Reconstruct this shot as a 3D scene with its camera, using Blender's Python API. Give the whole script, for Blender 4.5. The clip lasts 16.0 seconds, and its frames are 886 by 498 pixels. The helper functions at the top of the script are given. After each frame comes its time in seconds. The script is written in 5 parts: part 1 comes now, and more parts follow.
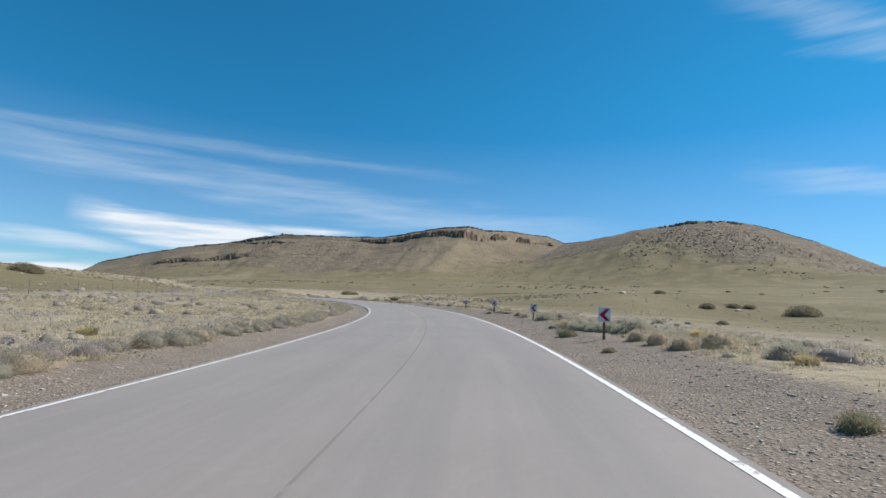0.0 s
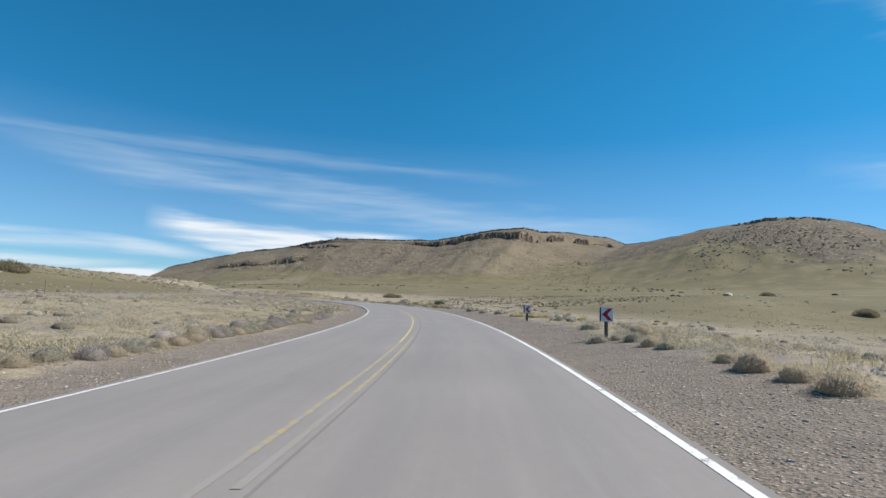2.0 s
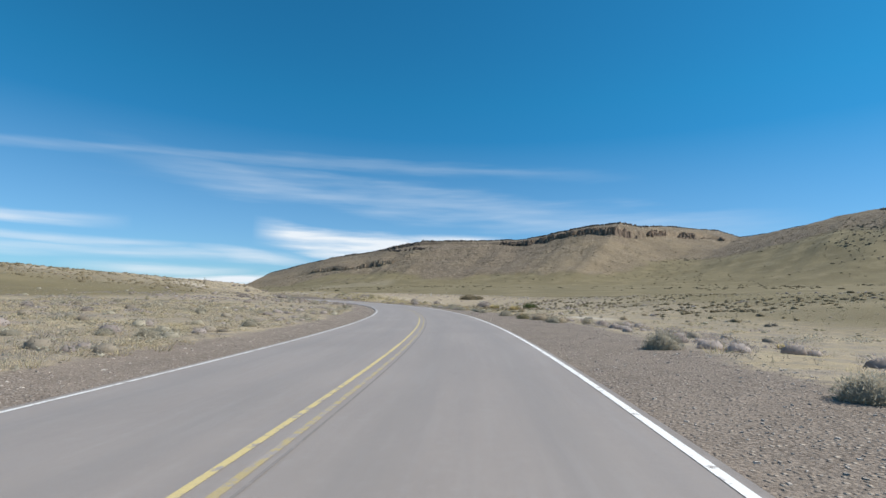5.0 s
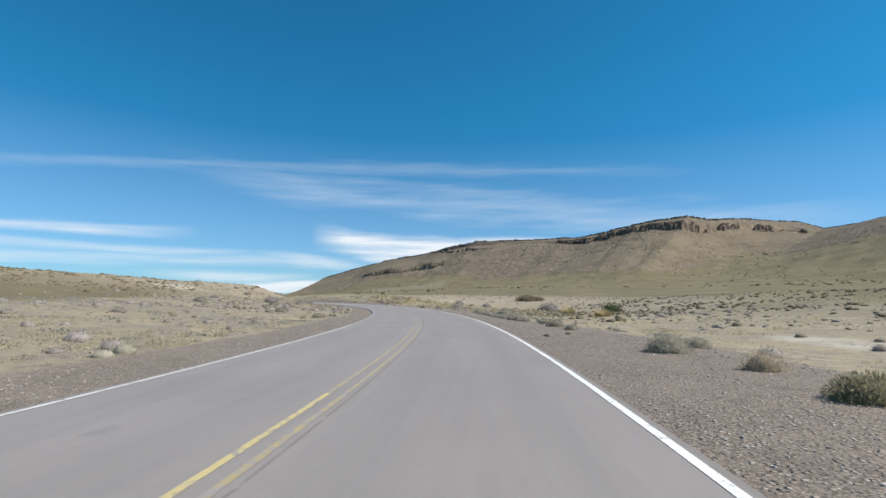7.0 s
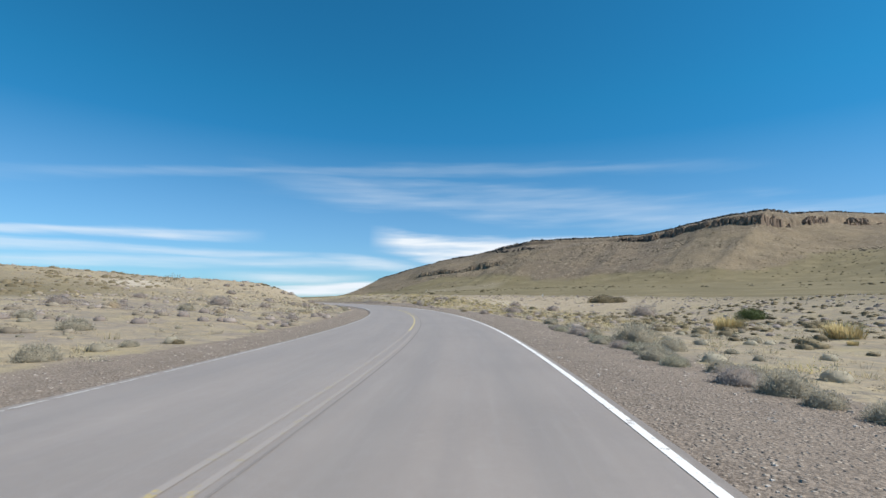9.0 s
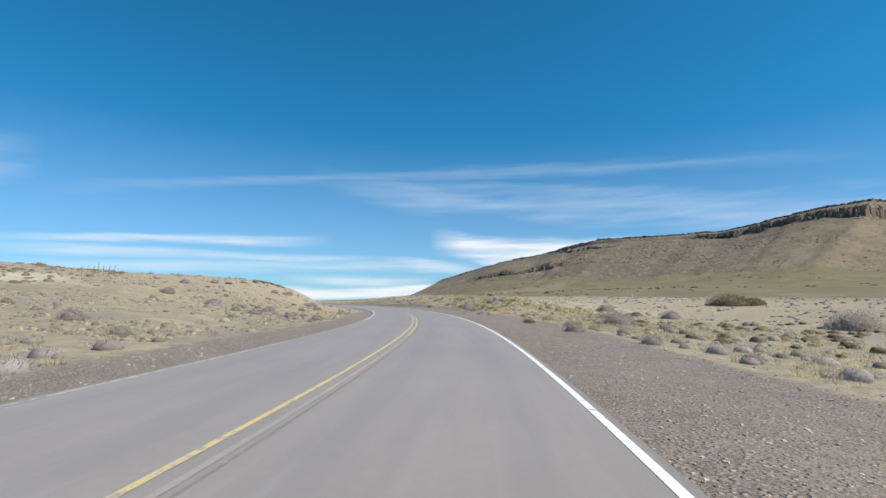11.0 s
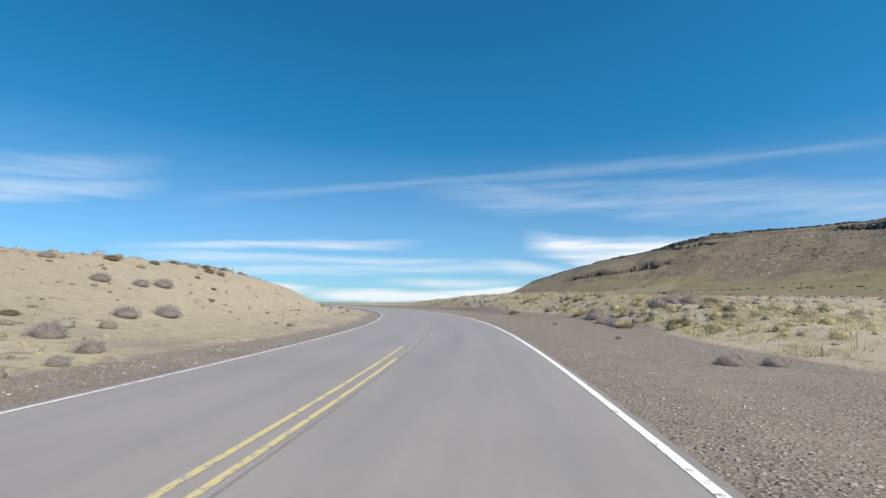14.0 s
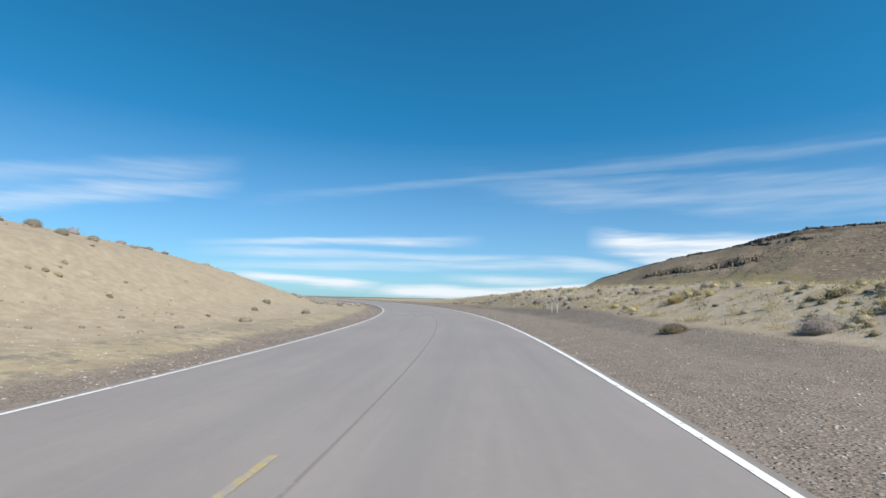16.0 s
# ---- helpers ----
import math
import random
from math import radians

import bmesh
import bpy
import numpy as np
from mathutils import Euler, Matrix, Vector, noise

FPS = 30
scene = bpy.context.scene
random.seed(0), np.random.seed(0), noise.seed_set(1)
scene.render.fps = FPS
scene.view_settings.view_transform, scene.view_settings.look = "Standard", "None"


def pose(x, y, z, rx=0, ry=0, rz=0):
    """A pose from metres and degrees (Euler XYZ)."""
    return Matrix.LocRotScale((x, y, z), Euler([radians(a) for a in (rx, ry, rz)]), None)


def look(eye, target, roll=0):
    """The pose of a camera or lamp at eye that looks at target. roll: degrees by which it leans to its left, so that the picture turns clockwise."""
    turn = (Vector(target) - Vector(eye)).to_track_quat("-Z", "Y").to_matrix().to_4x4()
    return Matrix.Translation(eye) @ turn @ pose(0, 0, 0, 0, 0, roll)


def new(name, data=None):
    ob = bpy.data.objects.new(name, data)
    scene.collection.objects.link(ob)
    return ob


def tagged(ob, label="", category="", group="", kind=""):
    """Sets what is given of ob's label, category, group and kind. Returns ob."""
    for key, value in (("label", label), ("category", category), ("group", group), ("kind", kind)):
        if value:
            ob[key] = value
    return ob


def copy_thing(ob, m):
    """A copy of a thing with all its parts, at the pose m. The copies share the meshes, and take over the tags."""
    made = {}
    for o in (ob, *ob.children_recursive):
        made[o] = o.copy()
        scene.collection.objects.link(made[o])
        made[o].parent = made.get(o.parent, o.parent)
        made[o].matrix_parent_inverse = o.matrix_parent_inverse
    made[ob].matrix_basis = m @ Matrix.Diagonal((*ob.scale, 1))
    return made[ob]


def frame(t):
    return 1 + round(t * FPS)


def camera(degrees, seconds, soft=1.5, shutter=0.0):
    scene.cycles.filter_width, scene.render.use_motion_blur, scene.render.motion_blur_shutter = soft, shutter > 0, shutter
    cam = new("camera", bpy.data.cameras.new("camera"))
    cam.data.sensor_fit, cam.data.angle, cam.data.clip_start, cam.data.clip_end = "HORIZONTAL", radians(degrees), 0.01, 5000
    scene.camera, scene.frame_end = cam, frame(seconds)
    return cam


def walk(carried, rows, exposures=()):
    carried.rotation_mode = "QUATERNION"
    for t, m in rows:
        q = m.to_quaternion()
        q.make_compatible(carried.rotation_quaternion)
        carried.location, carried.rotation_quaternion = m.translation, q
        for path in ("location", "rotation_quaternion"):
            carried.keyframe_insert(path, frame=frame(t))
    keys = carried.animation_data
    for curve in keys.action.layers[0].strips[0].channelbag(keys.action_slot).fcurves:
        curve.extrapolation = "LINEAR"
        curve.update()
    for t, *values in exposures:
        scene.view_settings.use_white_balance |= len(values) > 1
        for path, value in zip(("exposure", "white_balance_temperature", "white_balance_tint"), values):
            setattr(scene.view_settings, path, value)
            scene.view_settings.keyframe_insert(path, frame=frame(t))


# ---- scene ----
cam = camera(83.59, 16.0)
PATH = [
    (0.0, 0.00, 0.00, 1.30, 95.65, 2.16, 0.21),
    (0.5, 0.44, 5.84, 1.30, 95.72, 1.84, 1.70),
    (1.0, 0.72, 11.73, 1.30, 95.76, 2.03, 3.18),
    (1.5, 0.82, 17.65, 1.30, 95.81, 2.15, 4.83),
    (2.0, 0.75, 23.61, 1.30, 95.82, 2.21, 6.53),
    (2.5, 0.49, 29.62, 1.30, 95.66, 1.98, 8.34),
    (3.0, 0.04, 35.66, 1.30, 95.66, 1.93, 10.11),
    (3.5, -0.60, 41.82, 1.30, 95.72, 1.66, 11.87),
    (4.0, -1.45, 48.19, 1.30, 95.70, 1.68, 13.54),
    (4.5, -2.51, 54.66, 1.30, 95.72, 1.60, 15.16),
    (5.0, -3.76, 61.14, 1.30, 95.74, 1.53, 16.75),
    (5.5, -5.19, 67.64, 1.30, 95.76, 1.45, 18.30),
    (6.0, -6.83, 74.18, 1.30, 95.78, 1.37, 19.85),
    (6.5, -8.65, 80.70, 1.30, 95.79, 1.30, 21.39),
    (7.0, -10.65, 87.16, 1.30, 95.86, 0.75, 22.98),
    (7.5, -12.79, 93.47, 1.30, 96.03, 1.04, 24.63),
    (8.0, -15.03, 99.53, 1.30, 96.00, 1.14, 26.35),
    (8.5, -17.43, 105.49, 1.30, 95.91, 0.84, 27.90),
    (9.0, -20.05, 111.50, 1.30, 95.89, 0.80, 29.41),
    (9.5, -22.86, 117.52, 1.30, 95.94, 0.79, 31.12),
    (10.0, -25.85, 123.51, 1.30, 95.98, 0.77, 32.87),
    (10.5, -29.04, 129.48, 1.30, 96.03, 0.76, 34.65),
    (11.0, -32.44, 135.39, 1.30, 96.07, 0.74, 36.46),
    (11.5, -36.06, 141.23, 1.30, 96.12, 0.73, 38.27),
    (12.0, -39.91, 146.97, 1.30, 96.15, 0.79, 40.21),
    (12.5, -44.05, 152.55, 1.30, 96.14, 0.38, 42.11),
    (13.0, -48.38, 158.07, 1.30, 96.09, 0.54, 43.76),
    (13.5, -52.89, 163.56, 1.30, 96.22, 0.64, 45.36),
    (14.0, -57.64, 169.03, 1.30, 96.15, 0.90, 46.96),
    (14.5, -62.58, 174.40, 1.30, 96.00, 0.83, 48.63),
    (15.0, -67.66, 179.60, 1.30, 95.94, 1.20, 50.33),
    (15.5, -72.89, 184.58, 1.30, 95.63, 1.59, 52.12),
    (16.0, -78.27, 189.33, 1.30, 95.60, 1.80, 54.05),
]
walk(cam, [(r[0], look((r[1], r[2], r[3]), (r[1] - math.sin(radians(r[6])), r[2] + math.cos(radians(r[6])), r[3] + math.tan(radians(r[4] - 90))), r[5])) for r in PATH], [(0, 0.34), (4, 0.34), (9, 0.38), (12.5, 0.40), (16, 0.40)])
# -- end of camera --

# ---- light ----
CLOUDS = [
    # azimuth from, to, height from, to, half width, strength, softness of the ends, bow
    (168, 84, 9.4, 13.4, 0.9, 0.13, 18, 3.2),
    (144, 68, 13.2, 7.0, 2.7, 0.20, 16, 0.4),
    (120, 82, 10.2, 9.6, 1.6, 0.12, 12, 0.6),
    (128, 107, 6.5, 4.8, 2.0, 0.85, 4, 0.2),
    (114, 99, 6.5, 6.8, 0.8, 0.6, 5, 0.0),
    (135, 120, 4.5, 3.3, 0.9, 0.45, 6, 0.0),
    (172, 139, 4.7, 6.9, 0.8, 0.48, 9, 0.2),
    (172, 132, 4.0, 4.6, 0.7, 0.36, 9, 0.2),
    (172, 120, 2.7, 4.1, 0.7, 0.30, 10, 0.3),
    (145, 127, 2.5, 2.0, 0.9, 0.45, 6, 0.0),
    (168, 150, 1.9, 0.9, 0.9, 0.9, 5, 0.0),
    (153, 122, 0.5, 1.3, 0.9, 0.9, 5, 0.0),
    (200, 166, 4.5, 11.6, 1.5, 0.34, 7, 0.0),
    (202, 166, 6.5, 13.4, 1.6, 0.20, 7, 0.0),
    (60, 38, 13.7, 9.5, 2.0, 0.2, 8, 0.0),
    (62, 40, 31, 20, 3.0, 0.2, 8, 0.0),
]
SKY_TINT = (0.17, 1.04, 1.28, 1.0)
HORIZON_TINT = (0.325, 0.765, 1.16, 1.0)
CLOUD_WHITE = (8.6, 9.3, 10.0, 1.0)
SKY_STRENGTH, SUN_STRENGTH = 0.076, 4.8
SUN_AZ, SUN_EL = 14.0, 48.0      # degrees: azimuth counter-clockwise from +x, and height
HILLS = (
    # bearing, distance out and height of the far crest
    (-70, -10, 25, 39.6, 43.6, 47.9, 50.1, 52.9, 55, 60.5, 65.2, 67.8, 69.6, 71.1, 73.0, 74.7, 75.9, 78, 80.7, 83.5, 86.3, 90.3, 94.7, 97.9, 99.5, 101.3, 104.4, 109.4, 113.6, 117.4, 119.6, 122, 135, 290),
    (950, 960, 970, 978, 981, 981, 982, 981, 988, 1078, 1224, 1309, 1319, 1246, 1151, 1037, 954, 958, 970, 983, 993, 991, 972, 968, 982, 995, 1022, 1074, 1144, 1207, 1243, 1290, 1500, 1800),
    (30, 40, 50, 76, 120, 157, 168, 171, 167, 166, 168, 173, 194, 191, 189, 175, 173, 170, 166, 156, 147, 145, 142, 140, 136, 130, 117, 104, 85, 62, 26, -4, -12, -14),
)
world = bpy.data.worlds.new("sky")
scene.world = world
world.use_nodes = True
WN, WL = world.node_tree.nodes, world.node_tree.links
WN.clear()


def wmath(op, a, b=None, c=None, clamp=False):
    n = WN.new("ShaderNodeMath")
    n.operation, n.use_clamp = op, clamp
    for i, v in enumerate((a, b, c)):
        if v is None:
            continue
        if isinstance(v, (int, float)):
            n.inputs[i].default_value = v
        else:
            WL.new(v, n.inputs[i])
    return n.outputs[0]


sky = WN.new("ShaderNodeTexSky")
sky.sky_type, sky.sun_disc = "NISHITA", False
sky.sun_elevation, sky.sun_rotation = radians(SUN_EL), radians(90 - SUN_AZ)
sky.altitude, sky.air_density, sky.dust_density, sky.ozone_density = 900, 1.0, 0.3, 2.5
coord = WN.new("ShaderNodeTexCoord")
sep = WN.new("ShaderNodeSeparateXYZ")
WL.new(coord.outputs["Generated"], sep.inputs[0])
dx, dy, dz = sep.outputs
AZ = wmath("MULTIPLY_ADD", wmath("ARCTAN2", wmath("MULTIPLY", dx, -1.0), dy), 57.29578, 90.0)
EL = wmath("MULTIPLY", wmath("ARCSINE", dz), 57.29578)
stretch = WN.new("ShaderNodeCombineXYZ")
WL.new(wmath("MULTIPLY", AZ, 0.06), stretch.inputs[0])
WL.new(wmath("MULTIPLY", EL, 0.55), stretch.inputs[1])
wisps = WN.new("ShaderNodeTexNoise")
wisps.inputs["Scale"].default_value, wisps.inputs["Detail"].default_value = 1.0, 6.0
WL.new(stretch.outputs[0], wisps.inputs["Vector"])
WISP = wisps.outputs[0]
shred = WN.new("ShaderNodeCombineXYZ")
WL.new(wmath("MULTIPLY_ADD", EL, 0.12, wmath("MULTIPLY", AZ, 0.16)), shred.inputs[0])
WL.new(wmath("MULTIPLY_ADD", AZ, 0.05, wmath("MULTIPLY", EL, 1.9)), shred.inputs[1])
shreds = WN.new("ShaderNodeTexNoise")
shreds.inputs["Scale"].default_value, shreds.inputs["Detail"].default_value = 1.0, 5.0
WL.new(shred.outputs[0], shreds.inputs["Vector"])
SHRED = wmath("MULTIPLY_ADD", shreds.outputs[0], 1.5, 0.25)


def streak(az0, az1, el0, el1, half, strength, edge=6.0, bow=0.0):
    """A band of thin cloud from azimuth az0 to az1 (degrees), its middle at height el0 to el1, ragged by noise."""
    u = wmath("DIVIDE", wmath("SUBTRACT", AZ, az0), az1 - az0)
    mid = wmath("MULTIPLY_ADD", u, el1 - el0, el0)
    if bow:
        mid = wmath("ADD", mid, wmath("MULTIPLY", wmath("MULTIPLY", u, wmath("SUBTRACT", 1.0, u)), 4 * bow))
    ragged = wmath("MULTIPLY_ADD", wmath("SUBTRACT", WISP, 0.5), 2.4 * half, wmath("SUBTRACT", EL, mid))
    across = wmath("SUBTRACT", 1.0, wmath("DIVIDE", wmath("ABSOLUTE", ragged), half), clamp=True)
    span = abs(az1 - az0)
    ends = wmath("MULTIPLY", wmath("MULTIPLY", u, span / edge, clamp=True), wmath("MULTIPLY", wmath("SUBTRACT", 1.0, u), span / edge, clamp=True), clamp=True)
    soft = wmath("MULTIPLY", wmath("MULTIPLY", across, across), wmath("MULTIPLY_ADD", across, -2.0, 3.0))
    return wmath("MULTIPLY", wmath("MULTIPLY", wmath("MULTIPLY", soft, SHRED), ends), strength, clamp=True)


cover = None
for band in CLOUDS:
    s = streak(*band)
    cover = s if cover is None else wmath("MAXIMUM", cover, s)
veil = wmath("MULTIPLY", wmath("SUBTRACT", 1.0, wmath("DIVIDE", wmath("ABSOLUTE", wmath("SUBTRACT", EL, 2.0)), 16.0), clamp=True), 0.20)
cover = wmath("ADD", cover, veil, clamp=True)
blend = WN.new("ShaderNodeMix")
blend.data_type = "RGBA"
WL.new(cover, blend.inputs[0])
tint = WN.new("ShaderNodeMix")
tint.data_type, tint.blend_type = "RGBA", "MULTIPLY"
tint.inputs[0].default_value = 1.0
WL.new(sky.outputs[0], tint.inputs[6])
lower = WN.new("ShaderNodeMix")
lower.data_type = "RGBA"
WL.new(wmath("DIVIDE", EL, 22.0, clamp=True), lower.inputs[0])
lower.inputs[6].default_value, lower.inputs[7].default_value = HORIZON_TINT, SKY_TINT
WL.new(lower.outputs[2], tint.inputs[7])
WL.new(tint.outputs[2], blend.inputs[6])
blend.inputs[7].default_value = CLOUD_WHITE
back = WN.new("ShaderNodeBackground")
back.inputs[1].default_value = SKY_STRENGTH
WL.new(blend.outputs[2], back.inputs[0])
out = WN.new("ShaderNodeOutputWorld")
WL.new(back.outputs[0], out.inputs[0])

sun = new("sun", bpy.data.lights.new("sun", "SUN"))
sun.data.energy, sun.data.angle, sun.data.color = SUN_STRENGTH, radians(0.5), (1.0, 0.945, 0.855)
sun.matrix_world = look((0, 0, 60), (-math.cos(radians(SUN_AZ)) * math.cos(radians(SUN_EL)), -math.sin(radians(SUN_AZ)) * math.cos(radians(SUN_EL)), 60 - math.sin(radians(SUN_EL))))


# ---- materials ----
class Nodes:
    """A short hand for building one material."""

    def __init__(self, name, rough=0.9):
        self.m = bpy.data.materials.new(name)
        self.m.use_nodes = True
        self.n, self.l = self.m.node_tree.nodes, self.m.node_tree.links
        self.b = self.n["Principled BSDF"]
        self.b.inputs["Roughness"].default_value = rough
        self.b.inputs["Specular IOR Level"].default_value = 0.25
        self.xyz = self.n.new("ShaderNodeTexCoord").outputs["Object"]

    def link(self, a, b):
        if isinstance(a, (int, float, tuple)):
            b.default_value = a
        else:
            self.l.new(a, b)

    def noise(self, scale, detail=4.0, rough=0.55, vec=None, kind="ShaderNodeTexNoise"):
        t = self.n.new(kind)
        t.inputs["Scale"].default_value = scale
        if "Detail" in t.inputs:
            t.inputs["Detail"].default_value = detail
        if "Roughness" in t.inputs:
            t.inputs["Roughness"].default_value = rough
        self.l.new(vec or self.xyz, t.inputs["Vector"])
        return t.outputs[0]

    def cells(self, scale):
        """Distance and a random value per cell of a crackle of cells."""
        t = self.n.new("ShaderNodeTexVoronoi")
        t.inputs["Scale"].default_value = scale
        self.l.new(self.xyz, t.inputs["Vector"])
        pick = self.n.new("ShaderNodeSeparateColor")
        self.l.new(t.outputs["Color"], pick.inputs[0])
        return t.outputs["Distance"], pick.outputs[0]

    def ramp(self, fac, *stops):
        r = self.n.new("ShaderNodeValToRGB")
        while len(r.color_ramp.elements) < len(stops):
            r.color_ramp.elements.new(0.5)
        for e, (p, c) in zip(r.color_ramp.elements, stops):
            e.position, e.color = p, (*c, 1.0) if isinstance(c, tuple) else (c, c, c, 1.0)
        self.l.new(fac, r.inputs[0])
        return r.outputs[0]

    def mix(self, fac, a, b, how="MIX"):
        x = self.n.new("ShaderNodeMix")
        x.data_type, x.blend_type = "RGBA", how
        for v, i in ((fac, 0), (a, 6), (b, 7)):
            self.link((*v, 1.0) if isinstance(v, tuple) and len(v) == 3 else v, x.inputs[i])
        return x.outputs[2]

    def math(self, op, a, b=0.0, clamp=False):
        x = self.n.new("ShaderNodeMath")
        x.operation, x.use_clamp = op, clamp
        self.link(a, x.inputs[0])
        self.link(b, x.inputs[1])
        return x.outputs[0]

    def attr(self, name):
        a = self.n.new("ShaderNodeAttribute")
        a.attribute_name = name
        return a.outputs["Fac"]

    def random(self):
        return self.n.new("ShaderNodeObjectInfo").outputs["Random"]

    def island(self):
        return self.n.new("ShaderNodeNewGeometry").outputs["Random Per Island"]

    def bump(self, height, distance, strength=0.6):
        b = self.n.new("ShaderNodeBump")
        b.inputs["Distance"].default_value, b.inputs["Strength"].default_value = distance, strength
        self.l.new(height, b.inputs["Height"])
        self.l.new(b.outputs[0], self.b.inputs["Normal"])

    def done(self, colour):
        self.link((*colour, 1.0) if isinstance(colour, tuple) else colour, self.b.inputs["Base Color"])
        return self.m


def ground_material():
    k = Nodes("steppe_ground", 0.95)
    big, mid, fine, grain = k.noise(0.035, 5), k.noise(0.35, 5), k.noise(3.0, 4), k.noise(22.0, 3)
    straw = k.mix(k.ramp(mid, (0.35, 0.0), (0.65, 1.0)), (0.305, 0.249, 0.160), (0.41, 0.338, 0.224))
    straw = k.mix(k.ramp(fine, (0.42, 0.0), (0.7, 0.6)), straw, (0.25, 0.212, 0.155))
    straw = k.mix(k.ramp(k.noise(1.4, 6, 0.75), (0.48, 0.0), (0.60, 0.85)), straw, (0.185, 0.16, 0.128))
    straw = k.mix(k.ramp(k.noise(0.16, 4, 0.6), (0.45, 0.0), (0.62, 0.45)), straw, (0.21, 0.183, 0.15))
    straw = k.mix(k.math("MULTIPLY", k.attr("scrub"), k.ramp(k.noise(0.42, 5, 0.7), (0.47, 0.0), (0.60, 0.75))), straw, k.mix(k.noise(5.0, 4, 0.7), (0.17, 0.143, 0.122), (0.27, 0.232, 0.202)))
    straw = k.mix(k.ramp(k.noise(0.23, 4, 0.65), (0.54, 0.0), (0.66, 0.5)), straw, (0.34, 0.285, 0.16))
    green = k.mix(k.ramp(big, (0.4, 0.0), (0.65, 1.0)), (0.143, 0.119, 0.064), (0.183, 0.152, 0.084))
    green = k.mix(k.ramp(k.noise(0.8, 5, 0.7), (0.5, 0.0), (0.66, 0.5)), green, (0.15, 0.13, 0.08))
    green = k.mix(k.ramp(k.noise(0.11, 6, 0.75), (0.5, 0.0), (0.64, 0.5)), green, (0.135, 0.115, 0.07))
    green = k.mix(k.ramp(k.noise(0.045, 5, 0.6), (0.52, 0.0), (0.66, 0.5)), green, (0.25, 0.208, 0.126))
    field = k.mix(k.attr("green"), straw, green)
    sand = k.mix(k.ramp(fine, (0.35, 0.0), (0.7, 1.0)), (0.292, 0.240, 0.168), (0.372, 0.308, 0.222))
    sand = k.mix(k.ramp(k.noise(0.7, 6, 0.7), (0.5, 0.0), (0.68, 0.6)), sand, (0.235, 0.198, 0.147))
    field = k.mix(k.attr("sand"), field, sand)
    field = k.mix(k.math("MULTIPLY", k.attr("pale"), k.ramp(k.noise(0.5, 5, 0.7), (0.3, 0.2), (0.6, 1.0)), True), field, (0.44, 0.39, 0.32))
    hill = k.mix(k.ramp(k.noise(0.012, 6, 0.65), (0.35, 0.0), (0.65, 1.0)), (0.178, 0.140, 0.090), (0.245, 0.194, 0.126))
    rubble = k.math("ADD", k.math("MULTIPLY", k.attr("rubble"), 0.9), k.ramp(k.noise(0.02, 6, 0.7), (0.40, -0.2), (0.62, 0.4)), True)
    hill = k.mix(k.math("MULTIPLY", rubble, 0.85), hill, k.mix(k.ramp(k.noise(0.25, 5, 0.75), (0.38, 0.0), (0.62, 1.0)), (0.102, 0.080, 0.060), (0.205, 0.163, 0.120)))
    blocks, chips = k.cells(0.17), k.cells(0.42)
    pale_bit = k.math("MULTIPLY", k.ramp(blocks[0], (0.25, 1.0), (0.5, 0.0)), k.ramp(blocks[1], (0.66, 0.0), (0.72, 0.8)))
    hill = k.mix(k.math("MULTIPLY", pale_bit, rubble), hill, (0.36, 0.295, 0.215))
    dark_bit = k.math("MULTIPLY", k.ramp(chips[0], (0.3, 1.0), (0.55, 0.0)), k.ramp(chips[1], (0.3, 0.85), (0.36, 0.0)))
    hill = k.mix(k.math("MULTIPLY", dark_bit, rubble), hill, (0.072, 0.060, 0.043))
    hill = k.mix(k.ramp(k.noise(0.09, 5, 0.7), (0.5, 0.0), (0.68, 0.6)), hill, (0.11, 0.092, 0.066))
    field = k.mix(k.attr("hill"), field, hill)
    rock = k.mix(k.ramp(k.noise(0.05, 6, 0.7), (0.35, 0.0), (0.65, 1.0)), (0.115, 0.088, 0.062), (0.29, 0.218, 0.145))
    rock = k.mix(k.attr("basalt"), rock, k.mix(k.noise(0.2, 4), (0.035, 0.03, 0.027), (0.09, 0.075, 0.062)))
    field = k.mix(k.attr("cliff"), field, rock)
    cells, bits = k.cells(15.0), k.cells(42.0)
    grit = k.mix(k.ramp(bits[1], (0.0, 0.0), (1.0, 1.0)), (0.094, 0.074, 0.059), (0.278, 0.228, 0.186))
    stone = k.math("MULTIPLY", k.ramp(cells[0], (0.18, 1.0), (0.42, 0.0)), k.ramp(k.math("FRACT", k.math("MULTIPLY", cells[1], 7.3)), (0.30, 0.0), (0.40, 1.0)))
    grit = k.mix(stone, grit, k.mix(cells[1], (0.092, 0.077, 0.065), (0.49, 0.428, 0.36)))
    grit = k.mix(k.ramp(k.noise(0.55, 6, 0.7), (0.42, 0.0), (0.64, 0.5)), grit, (0.245, 0.202, 0.164))
    grit = k.mix(k.ramp(k.noise(1.7, 5, 0.7), (0.52, 0.0), (0.66, 0.5)), grit, (0.132, 0.107, 0.088))
    stones = k.math("MULTIPLY", stone, 0.22)
    edge = k.math("ADD", k.attr("gravel"), k.math("MULTIPLY", k.math("SUBTRACT", fine, 0.5), 0.9), True)
    field = k.mix(k.ramp(edge, (0.3, 0.0), (0.7, 1.0)), field, grit)
    crags = k.math("MULTIPLY", k.math("MULTIPLY", k.noise(0.07, 8, 0.75), 40.0), k.attr("hill"))
    pebbles = k.math("MULTIPLY", stones, k.attr("gravel"))
